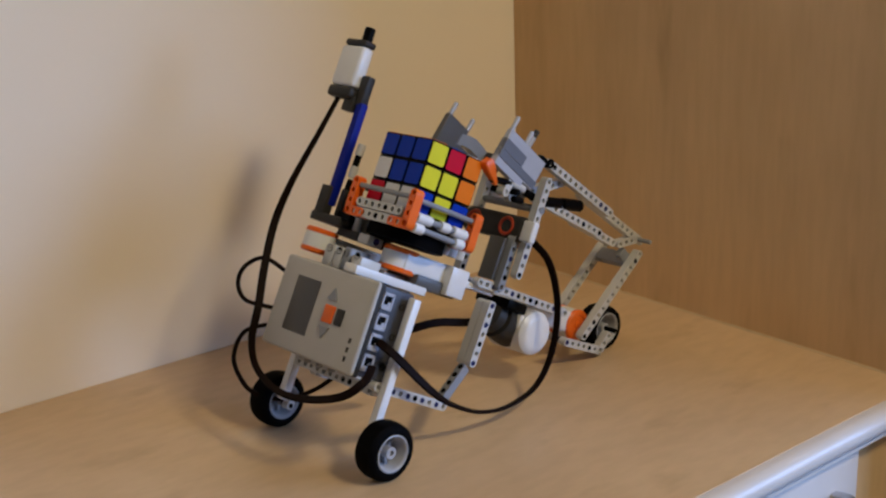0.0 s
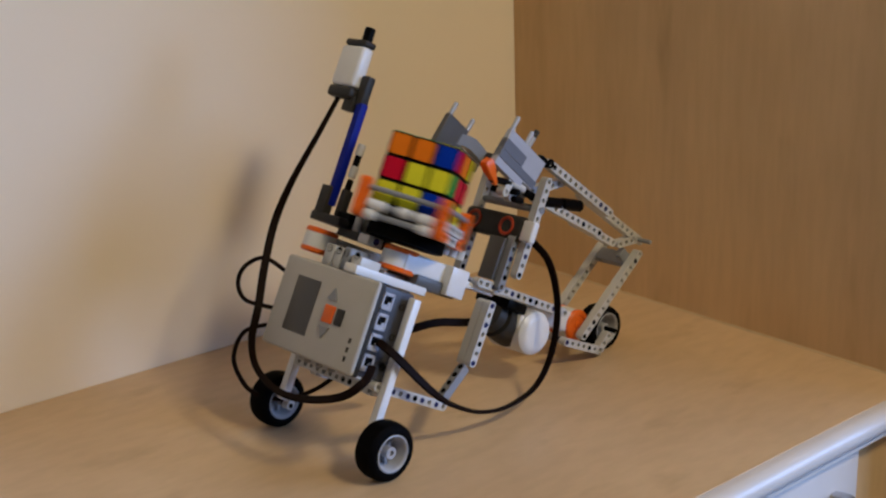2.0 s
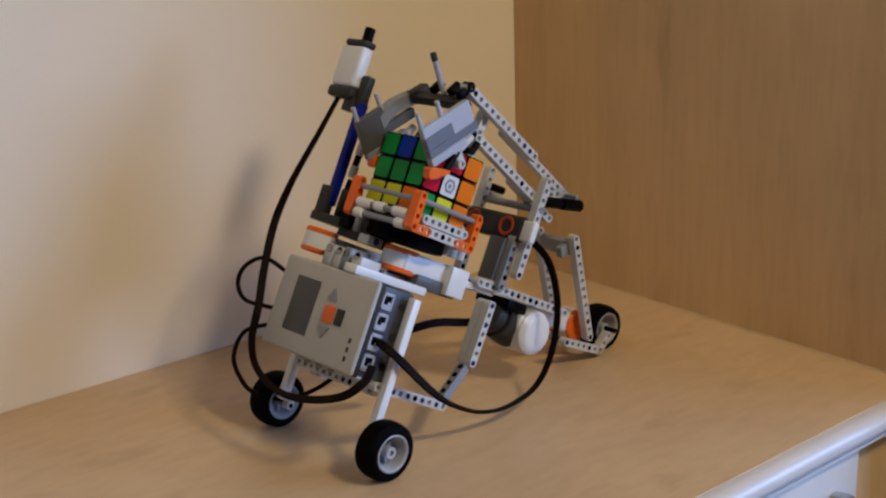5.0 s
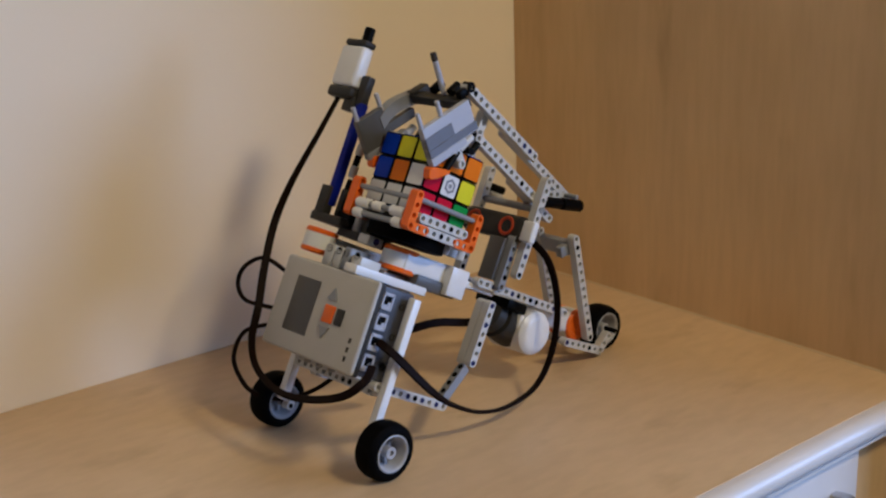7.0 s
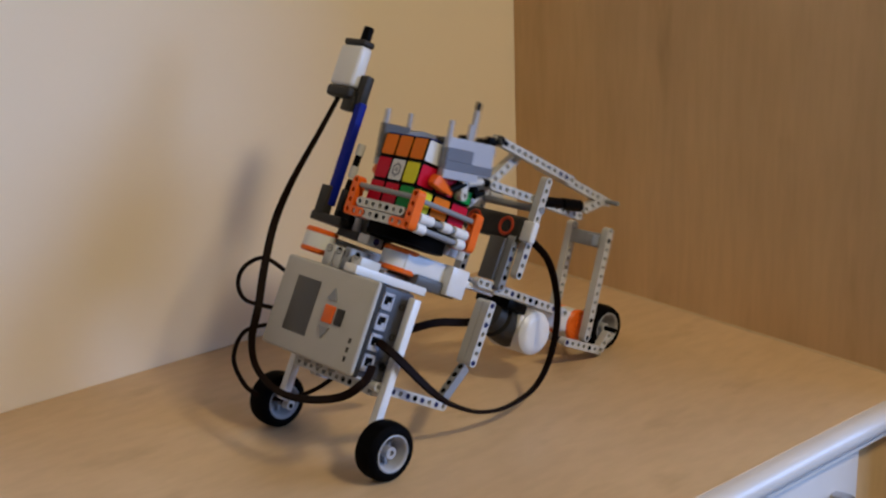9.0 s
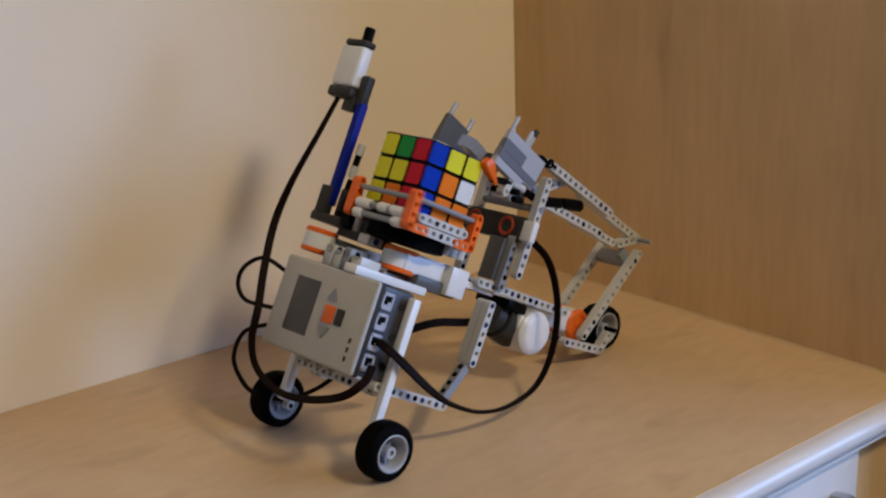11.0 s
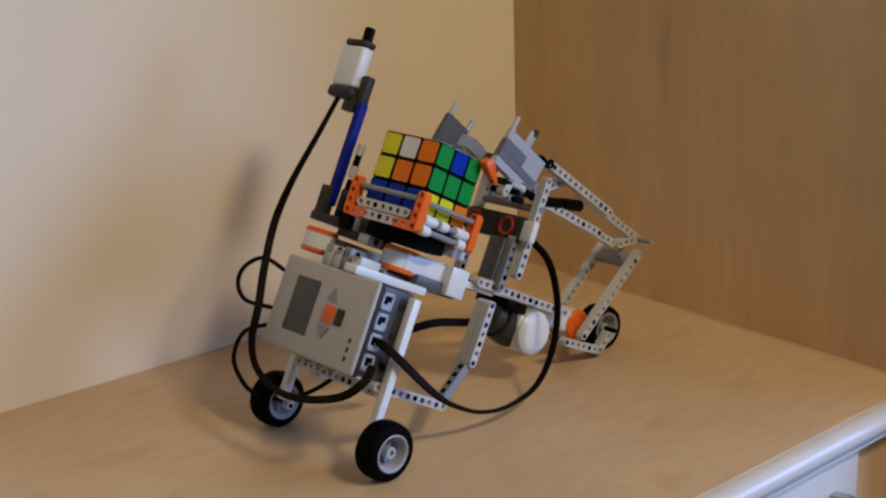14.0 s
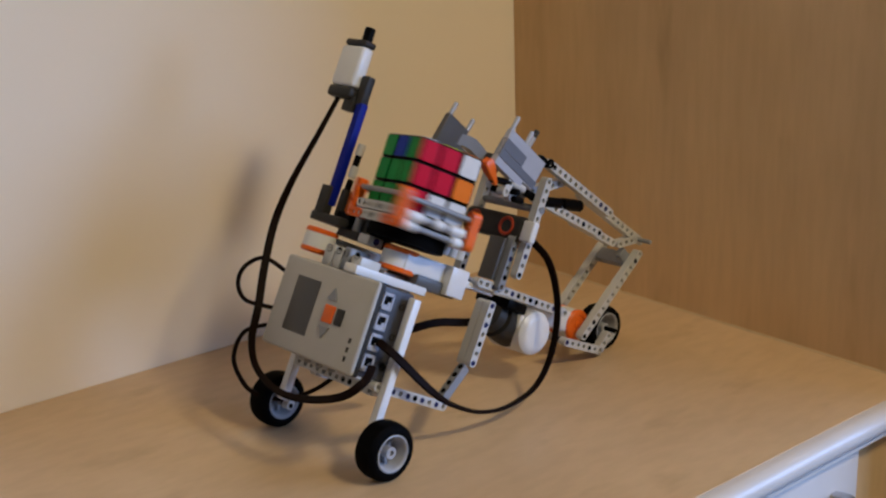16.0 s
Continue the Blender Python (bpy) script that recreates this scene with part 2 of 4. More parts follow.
EAST, WEST, SOUTH = 3.4, -2.2, -2.7
slab("floor", (WEST, SOUTH, FLOOR_Z - 0.1), (EAST, DESK_Y1, FLOOR_Z), CARPET, "grey carpeted floor of the room", "floor")
slab("ceiling", (WEST, SOUTH, CEIL_Z), (EAST, DESK_Y1, CEIL_Z + 0.1), ROOM_PAINT, "cream painted ceiling", "ceiling")
slab("wall_north", (WEST, DESK_Y1, FLOOR_Z), (EAST, DESK_Y1 + 0.1, CEIL_Z), PLASTER, "cream painted plaster wall behind the desk", "wall")
slab("wall_west", (WEST - 0.1, SOUTH, FLOOR_Z), (WEST, DESK_Y1, CEIL_Z), ROOM_PAINT, "cream painted plaster wall", "wall")
slab("wall_east", (EAST, SOUTH, FLOOR_Z), (EAST + 0.1, DESK_Y1, CEIL_Z), ROOM_PAINT, "cream painted plaster wall", "wall")
slab("side_panel", (PANEL_X, -0.335, FLOOR_Z + 0.001), (PANEL_X + 0.022, DESK_Y1 - 0.0005, CEIL_Z - 0.001), PANEL, "warm brown wood-grain panel standing beside the desk", "wall panel")
# south wall round the window opening
for lo, hi in (((WEST, SOUTH - 0.1, FLOOR_Z), (1.05, SOUTH, CEIL_Z)), ((3.1, SOUTH - 0.1, FLOOR_Z), (EAST, SOUTH, CEIL_Z)),
               ((1.05, SOUTH - 0.1, FLOOR_Z), (3.1, SOUTH, 0.08)), ((1.05, SOUTH - 0.1, 1.45), (3.1, SOUTH, CEIL_Z))):
    slab("wall_south", lo, hi, ROOM_PAINT, "cream painted plaster wall round a window", "wall")


def build_desk():
    desk = tagged(new("desk"), "birch-veneered desk with a white rounded front edge", "desk")
    bm = bmesh.new()
    box(bm, (-2.0, DESK_Y0 + 0.004, -0.026), (PANEL_X - 0.001, DESK_Y1 - 0.001, 0.0), 0.0)
    part("desktop", bm, DESK, desk, scale=1, smooth=False)
    # rounded nosing along the front
    bm = bmesh.new()
    prof = [(0.004, -0.0005)]
    for k in range(9):
        a = math.pi / 2 + math.pi * k / 8
        prof.append((-0.001 + 0.0105 * math.cos(a), -0.011 + 0.0105 * math.sin(a)))
    prof += [(-0.001, -0.0225), (-0.0035, -0.0235), (-0.0035, -0.0265), (0.004, -0.028)]
    rows = [[bm.verts.new((x, DESK_Y0 + y, z)) for y, z in prof] for x in (-2.0, PANEL_X - 0.001)]
    for i in range(len(prof)):
        j = (i + 1) % len(prof)
        bm.faces.new((rows[0][i], rows[0][j], rows[1][j], rows[1][i]))
    bm.faces.new(rows[0])
    bm.faces.new(rows[1][::-1])
    part("edge_moulding", bm, WHITE_PAINT, desk, "glossy white rounded edge moulding", scale=1)
    bm = bmesh.new()
    box(bm, (-2.0, DESK_Y0 + 0.02, FLOOR_Z), (PANEL_X - 0.077, DESK_Y1 - 0.005, -0.0265), 0.0)
    part("carcass", bm, WHITE_PAINT, desk, "white painted carcass", scale=1, smooth=False)
    # added strip closing the dark recess, in place of the panel seen there
    bm = bmesh.new()
    box(bm, (PANEL_X - 0.077, DESK_Y0 + 0.019, FLOOR_Z), (PANEL_X - 0.001, DESK_Y0 + 0.035, -0.0265), 0.0)
    part("panel_stand_in", bm, PANEL, desk, "added brown wood strip standing in for the panel seen below the desk", scale=1, smooth=False)
    # added strip: the bright lit line at the panel's foot, as pale colour
    bm = bmesh.new()
    box(bm, (PANEL_X - 0.0022, DESK_Y0 + 0.005, 0.0), (PANEL_X - 0.0003, DESK_Y1 - 0.002, 0.0012), 0.0004, 1)
    part("glint_strip", bm, EDGE_GLINT, desk, "thin pale strip that draws the highlight along the panel's foot", scale=1)
    for x0, x1 in ((-0.24, PANEL_X - 0.079), (-0.80, -0.25)):
        bm = bmesh.new()
        box(bm, (x0, DESK_Y0 + 0.006, -0.24), (x1, DESK_Y0 + 0.0195, -0.031), 0.003)
        front = part("drawer_front", bm, WHITE_PAINT, desk, "white drawer front", scale=1)
        bm = bmesh.new()
        xc = (x0 + x1) / 2 + 0.16
        pts = [(xc - 0.05, DESK_Y0 + 0.006, -0.066), (xc - 0.045, DESK_Y0 - 0.012, -0.064), (xc, DESK_Y0 - 0.02, -0.063), (xc + 0.045, DESK_Y0 - 0.012, -0.064), (xc + 0.05, DESK_Y0 + 0.006, -0.066)]
        sweep(bm, pts, 0.005, 0.005)
        part("handle", bm, STEEL, front, "brushed steel handle", scale=1)


build_desk()

# ---- the robot ----
TILT, YAW, LEAN, HUB_H = 27.98, 2.293, -0.749, 0.1937
ROBOT_BASE = pose(0, 0, 0, 0, 0, YAW) @ pose(0, 0, 0, 0, TILT, 0) @ pose(0, 0, 0, LEAN)
FRAME = Matrix.Translation((0, 0, HUB_H)) @ ROBOT_BASE
LIFT = ROBOT_BASE.inverted() @ FRAME       # robot axes with the cube's centre as origin
robot = tagged(new("toy_robot"), "grey and white brick-toy robot on three wheels holding a puzzle cube", "robot")
robot.matrix_basis = ROBOT_BASE


def rp(name, bm, material, label="", parent=None):
    """A part of the robot, drawn in robot axes."""
    return part(name, bm, material, parent or robot, label, basis=None if parent else LIFT)


def rb(name, first, way, n, material=LIGHT_GREY, axis=(0, 1, 0), navy=(), black=(), label="", parent=None):
    return beam_part(name, parent or robot, first, way, n, material, axis, navy, black, label, basis=None if parent else LIFT)


def build_control_brick():
    X0, Y0, Y1, Z0, Z1 = -6.8, -5.96, 7.99, -19.75, -10.8
    bm = bmesh.new()
    box(bm, (X0 + 0.9, Y0 + 0.1, Z0 + 0.15), (X0 + 4.9, Y1 - 0.1, Z1 - 0.15), 0.3, 2)
    brick = rp("control_brick", bm, BRICK_SIDE, "warm grey programmable brick with a blank display")
    bm = bmesh.new()
    box(bm, (X0, Y0, Z0), (X0 + 0.58, Y1, Z1), 0.28, 4)
    part("cover", bm, COVER, brick, "warm grey front cover")
    bm = bmesh.new()
    box(bm, (X0 + 0.36, Y0 - 0.02, Z0 - 0.02), (X0 + 1.1, Y1 + 0.02, Z1 + 0.02), 0.25, 3)
    part("seam_band", bm, DARK_GREY, brick, "dark grey band behind the cover")
    # display, low frame and dark glass
    bm = bmesh.new()
    box(bm, (X0 - 0.05, 1.8, -17.85), (X0 + 0.2, 5.45, -12.45), 0.05)
    part("display", bm, SCREEN, brick, "dark unlit display")
    def button(name, y, z, w, h, m, label, tri=0):
        b2 = bmesh.new()
        if tri:
            f = [b2.verts.new((X0 - 0.14, y + a, z + c)) for a, c in ((-w / 2, -tri * h / 2), (w / 2, -tri * h / 2), (0, tri * h / 2))]
            k = [b2.verts.new((X0 + 0.2, v.co.y, v.co.z)) for v in f]
            b2.faces.new(f)
            for i in range(3):
                b2.faces.new((f[i], f[(i + 1) % 3], k[(i + 1) % 3], k[i]))
        else:
            box(b2, (X0 - 0.16, y - w / 2, z - h / 2), (X0 + 0.2, y + w / 2, z + h / 2), 0.1)
        part(name, b2, m, brick, label)
    button("enter_button", -0.59, -15.11, 1.5, 1.7, ORANGE_ABS, "square orange button")
    button("back_button", -2.22, -15.1, 1.05, 1.6, DARK_GREY, "dark grey button")
    button("arrow_button", -0.5, -13.2, 1.5, 1.15, MID_GREY, "grey triangular arrow button", 1)
    button("arrow_button", -0.55, -16.9, 1.5, 1.15, MID_GREY, "grey triangular arrow button", -1)
    for k in range(3):
        b2 = bmesh.new()
        box(b2, (X0 - 0.02, -4.75, -18.7 + k * 0.85), (X0 + 0.1, -4.4, -18.2 + k * 0.85), 0.0)
        part("marking", b2, DARK_GREY, brick, "dark printed mark")
    # sockets along the near end
    for k in range(4):
        z = -12.3 - k * 1.95
        b2 = bmesh.new()
        x0, x1, yo = X0 + 0.95, X0 + 2.35, Y0 - 0.1
        for lo, hi in (((x0, yo, z - 0.8), (x0 + 0.25, Y0 + 0.3, z + 0.8)), ((x1 - 0.25, yo, z - 0.8), (x1, Y0 + 0.3, z + 0.8)),
                       ((x0, yo, z + 0.5), (x1, Y0 + 0.3, z + 0.8)), ((x0, yo, z - 0.8), (x1, Y0 + 0.3, z - 0.5))):
            box(b2, lo, hi, 0.03, 1)
        port = part("socket", b2, STONE_GREY, brick, "light grey cable socket")
        b2 = bmesh.new()
        box(b2, (x0 + 0.25, Y0 - 0.02, z - 0.5), (x1 - 0.25, Y0 + 0.25, z + 0.5), 0.0)
        part("socket_opening", b2, BLACK_ABS, brick, "black socket opening")
        b2 = bmesh.new()
        box(b2, (x1 - 0.62, Y0 - 0.06, z - 0.5), (x1 - 0.25, Y0 + 0.2, z - 0.02), 0.03, 1)
        box(b2, (x0 + 0.25, Y0 - 0.05, z - 0.5), (x1 - 0.6, Y0 + 0.2, z - 0.3), 0.03, 1)
        part("latch_step", b2, STONE_GREY, port)
    for k in range(3):
        b2 = bmesh.new()
        lathe(b2, (X0 + 3.6, Y0 - 0.06, Z1 - 1.6 - k * 2.9), (X0 + 3.6, Y0 + 0.3, Z1 - 1.6 - k * 2.9), [(0, 0.2), (0, 0.34), (0.1, 0.36), (0.1, 0.2), (0.3, 0.2), (0.3, 0)], 14)
        part("pin_hole", b2, DARK_GREY, brick)
    b2 = bmesh.new()
    for y in (-1.5, 0.3, 2.2):
        box(b2, (X0 + 1.2, y, Z0 - 0.45), (X0 + 2.2, y + 0.9, Z0 + 0.1), 0.1)
    part("underside_lug", b2, COVER, brick)


build_control_brick()


def wheel(c, label, R=2.8):
    """Small tyre on a deep spoked rim, axle across the robot."""
    x, y, z = c
    bm = bmesh.new()
    W = 1.35
    lathe(bm, (x, y - W, z), (x, y + W, z), [(0.30, 1.72), (0.05, 1.85), (0.0, 2.05), (0.12, 2.38), (0.42, R - 0.1), (0.9, R), (2 * W - 0.9, R), (2 * W - 0.42, R - 0.1), (2 * W - 0.12, 2.38), (2 * W, 2.05), (2 * W - 0.05, 1.85), (2 * W - 0.3, 1.72), (0.30, 1.72)], 40)
    tyre = rp("wheel", bm, RUBBER, label)
    bm = bmesh.new()
    lathe(bm, (x, y - W, z), (x, y + W, z), [(0.10, 1.62), (0.04, 1.72), (0.12, 1.86), (0.4, 1.8), (0.4, 1.72), (2 * W - 0.4, 1.72), (2 * W - 0.1, 1.7), (2 * W - 0.1, 1.5), (2.3, 1.45), (2.2, 0.6), (1.75, 0.6), (1.7, 1.28), (0.3, 1.5), (0.10, 1.62)], 32)
    part("rim", bm, RIM_GREY, tyre, "light grey plastic rim")
    bm = bmesh.new()
    tube(bm, (x, y - W + 0.35, z), (x, y + W, z), 0.58, 0.28, 18)
    part("hub", bm, RIM_GREY, tyre, "light grey hub")
    for k in range(6):
        a = k * math.tau / 6
        b2 = bmesh.new()
        box(b2, (0.5, -0.12, -0.12), (1.5, 0.3, 0.12), 0.04, 1, pose(x, y + 0.05, z) @ pose(0, 0, 0, 0, math.degrees(a), 0))
        part("spoke", b2, RIM_GREY, tyre)
    return tyre


FW = (-1.74, 8.34, -25.2)
wheel((FW[0], -8.06, -25.28), "front wheel, black rubber tyre on a grey rim")
wheel((FW[0], 8.9, -25.08), "front wheel, black rubber tyre on a grey rim")
wheel((31.9, -0.9, -7.65), "rear wheel, black rubber tyre on a grey rim", 2.6)


def build_frame():
    # legs down to the front wheels
    for y in (-6.75, 7.0):
        bm = bmesh.new()
        box(bm, (FW[0] - 1.35, y - 0.45, FW[2] + 0.4), (FW[0] - 0.45, y + 0.45, FW[2] + 13.9), 0.12, 2)
        rp("leg_beam", bm, WHITE_ABS, "smooth white leg beam")
        bm = bmesh.new()
        rod(bm, (FW[0], y + math.copysign(0.6, -y), FW[2]), (FW[0], math.copysign(FW[1] + 0.3, y), FW[2]), 0.27)
        rp("axle", bm, BLACK_ABS, "black axle")
        bm = bmesh.new()
        rod(bm, (FW[0], y - 0.5, FW[2]), (FW[0], y + 0.5, FW[2]), 0.45)
        box(bm, (FW[0] - 0.4, y - 0.45, FW[2]), (FW[0] + 0.4, y + 0.45, FW[2] + 0.9), 0.1)
        rp("axle_block", bm, LIGHT_GREY)
    # lower rails
    rb("rail_beam", (-3.2, -5.8, -20.05), (1, 0, -0.03), 10, LIGHT_GREY, navy=(2, 4, 6, 8), black=(5,))
    rb("rail_beam", (-2.5, 3.6, -20.9), (1, 0, 0), 9, LIGHT_GREY, black=(1, 2, 3, 4, 5))
    rb("cross_beam", (-2.5, -5.0, -20.6), (0, 1, 0), 13, LIGHT_GREY, axis=(1, 0, 0), black=(3, 4))
    # hind legs with bent feet
    for y in (-4.8, -3.8):
        rb("hind_leg", (9.15, y, -9.55), (-0.02, 0, -1), 7, LIGHT_GREY, navy=(0, 2, 6), black=(4,))
    rb("bent_foot", (8.3, -4.8, -16.4), (-0.42, 0, -0.9), 5, MID_GREY, axis=(0.9, 0, -0.42), black=(0, 1, 2, 3))
    # main rails to the rear
    for y in (-2.6, 3.0):
        rb("rail_beam", (8.83, y, -7.64), (1, 0, 0), 15, LIGHT_GREY, navy=(2, 5, 12), black=(3, 6, 8, 9) if y < 0 else ())
    # rear fork that carries the rear wheel
    for y in (-2.9, 1.6):
        rb("fork_beam", (24.35, y, -10.6), (1, 0, 0.05), 7, LIGHT_GREY, black=(4,), navy=(0,))
        rb("fork_tip", (30.35, y, -10.3), (0.35, 0, 0.94), 3, LIGHT_GREY)
    bm = bmesh.new()
    rod(bm, (31.9, -3.4, -7.65), (31.9, 2.1, -7.65), 0.27)
    rp("axle", bm, BLACK_ABS, "black axle")
    # uprights that guide the arm
    for y in (-4.3, 3.9):
        rb("upright_beam", (12.1, y, 4.3), (0, 0, -1), 11, LIGHT_GREY, navy=(8,), black=(10,))
        rb("strut_beam", (11.2, y + math.copysign(1.0, -y), -2.4), (0, 0, -1), 6, MID_GREY, navy=(2,), black=(4,))
    bm = bmesh.new()
    box(bm, (10.2, -3.0, -7.0), (10.8, -0.9, -2.5), 0.08)
    rp("back_plate", bm, DARK_PLATE, "grey plate under the distance sensor")
    bm = bmesh.new()
    rod(bm, (13.6, -3.4, 2.4), (16.2, -3.4, 2.96), 0.6)
    rod(bm, (16.1, -3.4, 2.94), (16.5, -3.4, 3.02), 0.42)
    rod(bm, (16.4, -3.4, 3.0), (19.3, -3.4, 3.6), 0.66)
    rp("stop_tube", bm, BLACK_ABS, "black tube stop")
    for z, m in ((2.75, BLACK_ABS), (1.9, LIGHT_GREY)):
        bm = bmesh.new()
        rod(bm, (13.0, 3.9, z), (15.0, 3.9, z + 0.1), 0.42)
        rp("connector", bm, m)
    bm = bmesh.new()
    rod(bm, (12.4, -4.8, 1.3), (12.4, 4.4, 1.3), 0.4)
    rp("cross_axle", bm, MID_GREY)


build_frame()


def motor_hub(c, axis, w=1.35, r=1.85):
    """Two orange discs on a white core."""
    a = Vector(axis)
    bm = bmesh.new()
    lathe(bm, Vector(c) - a * (w - 0.5), Vector(c) + a * (w - 0.5), [(0, 0), (0, r - 0.05), (2 * w - 1, r - 0.05), (2 * w - 1, 0)], 30)
    core = rp("motor_hub", bm, WHITE_ABS, "white hub core between orange discs")
    for s in (-1, 1):
        bm = bmesh.new()
        lathe(bm, Vector(c) + a * s * (w - 0.55), Vector(c) + a * s * w, [(0, 0), (0, r - 0.13), (0.1, r), (0.42, r), (0.55, r - 0.15), (0.55, 1.15), (0.45, 1.05), (0.45, 0.45), (0.55, 0.4), (0.55, 0)], 30)
        part("hub_disc", bm, ORANGE_ABS, core, "orange hub disc")
    return core


def build_motors():
    # turntable motor, hub under the turntable
    motor_hub((-0.15, -0.2, -8.15), (0, 0, 1), 1.2)
    bm = bmesh.new()
    box(bm, (-0.9, -2.0, -9.1), (4.7, 1.4, -7.1), 0.3, 3)
    body = rp("turntable_motor", bm, WHITE_ABS, "white geared motor under the turntable")
    bm = bmesh.new()
    box(bm, (4.6, -3.0, -10.0), (7.1, -0.8, -7.05), 0.15, 2)
    part("gear_case", bm, WHITE_ABS, body, "white gear case")
    bm = bmesh.new()
    box(bm, (1.0, -2.3, -10.2), (6.6, 2.3, -8.9), 0.2, 2)
    part("base", bm, DARK_PLATE, body, "grey motor base")
    for x, y in ((4.2, -1.4), (5.3, -1.4), (6.4, -1.4)):
        bm = bmesh.new()
        tube(bm, (x, y, -6.2), (x, y, -5.2), 0.5, 0.3)
        part("bushing", bm, LIGHT_GREY, body)
    # sensor motor, hub under the mast
    motor_hub((-3.95, 7.6, -8.75), (0, 0, 1), 1.25, 1.65)
    bm = bmesh.new()
    box(bm, (-4.0, 6.3, -9.45), (5.0, 9.0, -7.95), 0.35, 3)
    rp("sensor_motor", bm, WHITE_ABS, "white geared motor beside the turntable")
    # white deck and couplings on top of the brick
    bm = bmesh.new()
    box(bm, (-6.9, -2.4, -10.78), (2.6, -0.6, -9.95), 0.12, 2)
    rp("deck_beam", bm, WHITE_ABS, "white beam lying across the control brick")
    for y, w, h in ((0.2, 1.5, 0.7), (1.8, 0.9, 1.25), (3.0, 1.1, 0.8), (4.4, 1.4, 1.1)):
        bm = bmesh.new()
        box(bm, (-5.0, y - w / 2, -10.78), (-2.4, y + w / 2, -9.75 + h), 0.12)
        block = rp("connector_block", bm, LIGHT_GREY if w > 1 else MID_GREY, "light grey connector block")
        bm = bmesh.new()
        lathe(bm, (-5.04, y, -9.1), (-4.6, y, -9.1), [(0, 0.3), (0, 0.36), (0.1, 0.36), (0.1, 0.3), (0.02, 0.0)], 12)
        part("opening", bm, BLACK_ABS, block)
    bm = bmesh.new()
    box(bm, (-1.8, -0.55, -10.93), (2.4, 5.6, -9.6), 0.15)
    rp("bracket", bm, MID_GREY)
    # arm motor at the rear with its drum
    motor_hub((27.3, -0.2, -8.4), (0, 1, 0), 1.5, 1.75)
    bm = bmesh.new()
    box(bm, (19.0, -1.45, -9.6), (27.2, 1.05, -7.2), 0.4, 3)
    body = rp("arm_motor", bm, WHITE_ABS, "white geared motor that drives the arm")
    bm = bmesh.new()
    lathe(bm, (18.8, -3.7, -10.8), (18.8, 2.4, -10.8), [(0, 0), (0, 1.5), (0.12, 2.0), (0.5, 2.35), (1.1, 2.4), (5.4, 2.4), (6.1, 2.0), (6.1, 0)], 40)
    part("drum", bm, WHITE_ABS, body, "white round gear drum")
    bm = bmesh.new()
    lathe(bm, (13.6, -0.6, -10.2), (18.0, -0.6, -11.0), [(0, 0), (0, 1.2), (0.25, 1.7), (1.2, 1.9), (1.25, 1.5), (1.6, 1.5), (1.65, 2.1), (4.4, 2.2), (4.4, 0)], 24)
    part("motor_can", bm, DARK_GREY, body, "dark grey motor can")
    bm = bmesh.new()
    box(bm, (13.9, -2.9, -9.3), (17.0, 2.0, -8.2), 0.2)
    part("clip", bm, BLACK_ABS, body, "black clip")
    bm = bmesh.new()
    box(bm, (16.3, -3.0, -10.9), (17.8, -1.2, -9.4), 0.2)
    part("lug", bm, WHITE_ABS, body)
    bm = bmesh.new()
    box(bm, (6.8, -2.3, -8.6), (12.0, 1.9, -7.9), 0.12)
    rp("motor_bracket", bm, WHITE_ABS, "white bracket")


build_motors()


def build_distance_sensor():
    X = 10.9
    bm = bmesh.new()
    box(bm, (X, -4.2, -2.55), (X + 1.5, 4.4, 0.15), 0.6, 4)
    s = rp("distance_sensor", bm, DARK_GREY, "dark grey twin-eyed distance sensor")
    bm = bmesh.new()
    box(bm, (X + 0.1, -5.6, -2.35), (X + 1.0, -4.05, -0.15), 0.2, 3)
    part("housing", bm, WHITE_ABS, s, "white sensor housing")
    for y in (-2.0, 2.75):
        bm = bmesh.new()
        lathe(bm, (X - 0.12, y, -1.2), (X + 0.6, y, -1.2), [(0.5, 0), (0.5, 0.6), (0.12, 0.66), (0, 0.8), (0, 0.98), (0.15, 1.05), (0.6, 1.05)], 24)
        part("eye_ring", bm, EYE_RED, s, "dark orange-red eye ring")
        bm = bmesh.new()
        lathe(bm, (X + 0.2, y, -1.2), (X + 0.5, y, -1.2), [(0, 0), (0, 0.6), (0.1, 0.68), (0.3, 0.68)], 20)
        part("eye", bm, BLACK_ABS, s, "black sensor eye")


build_distance_sensor()


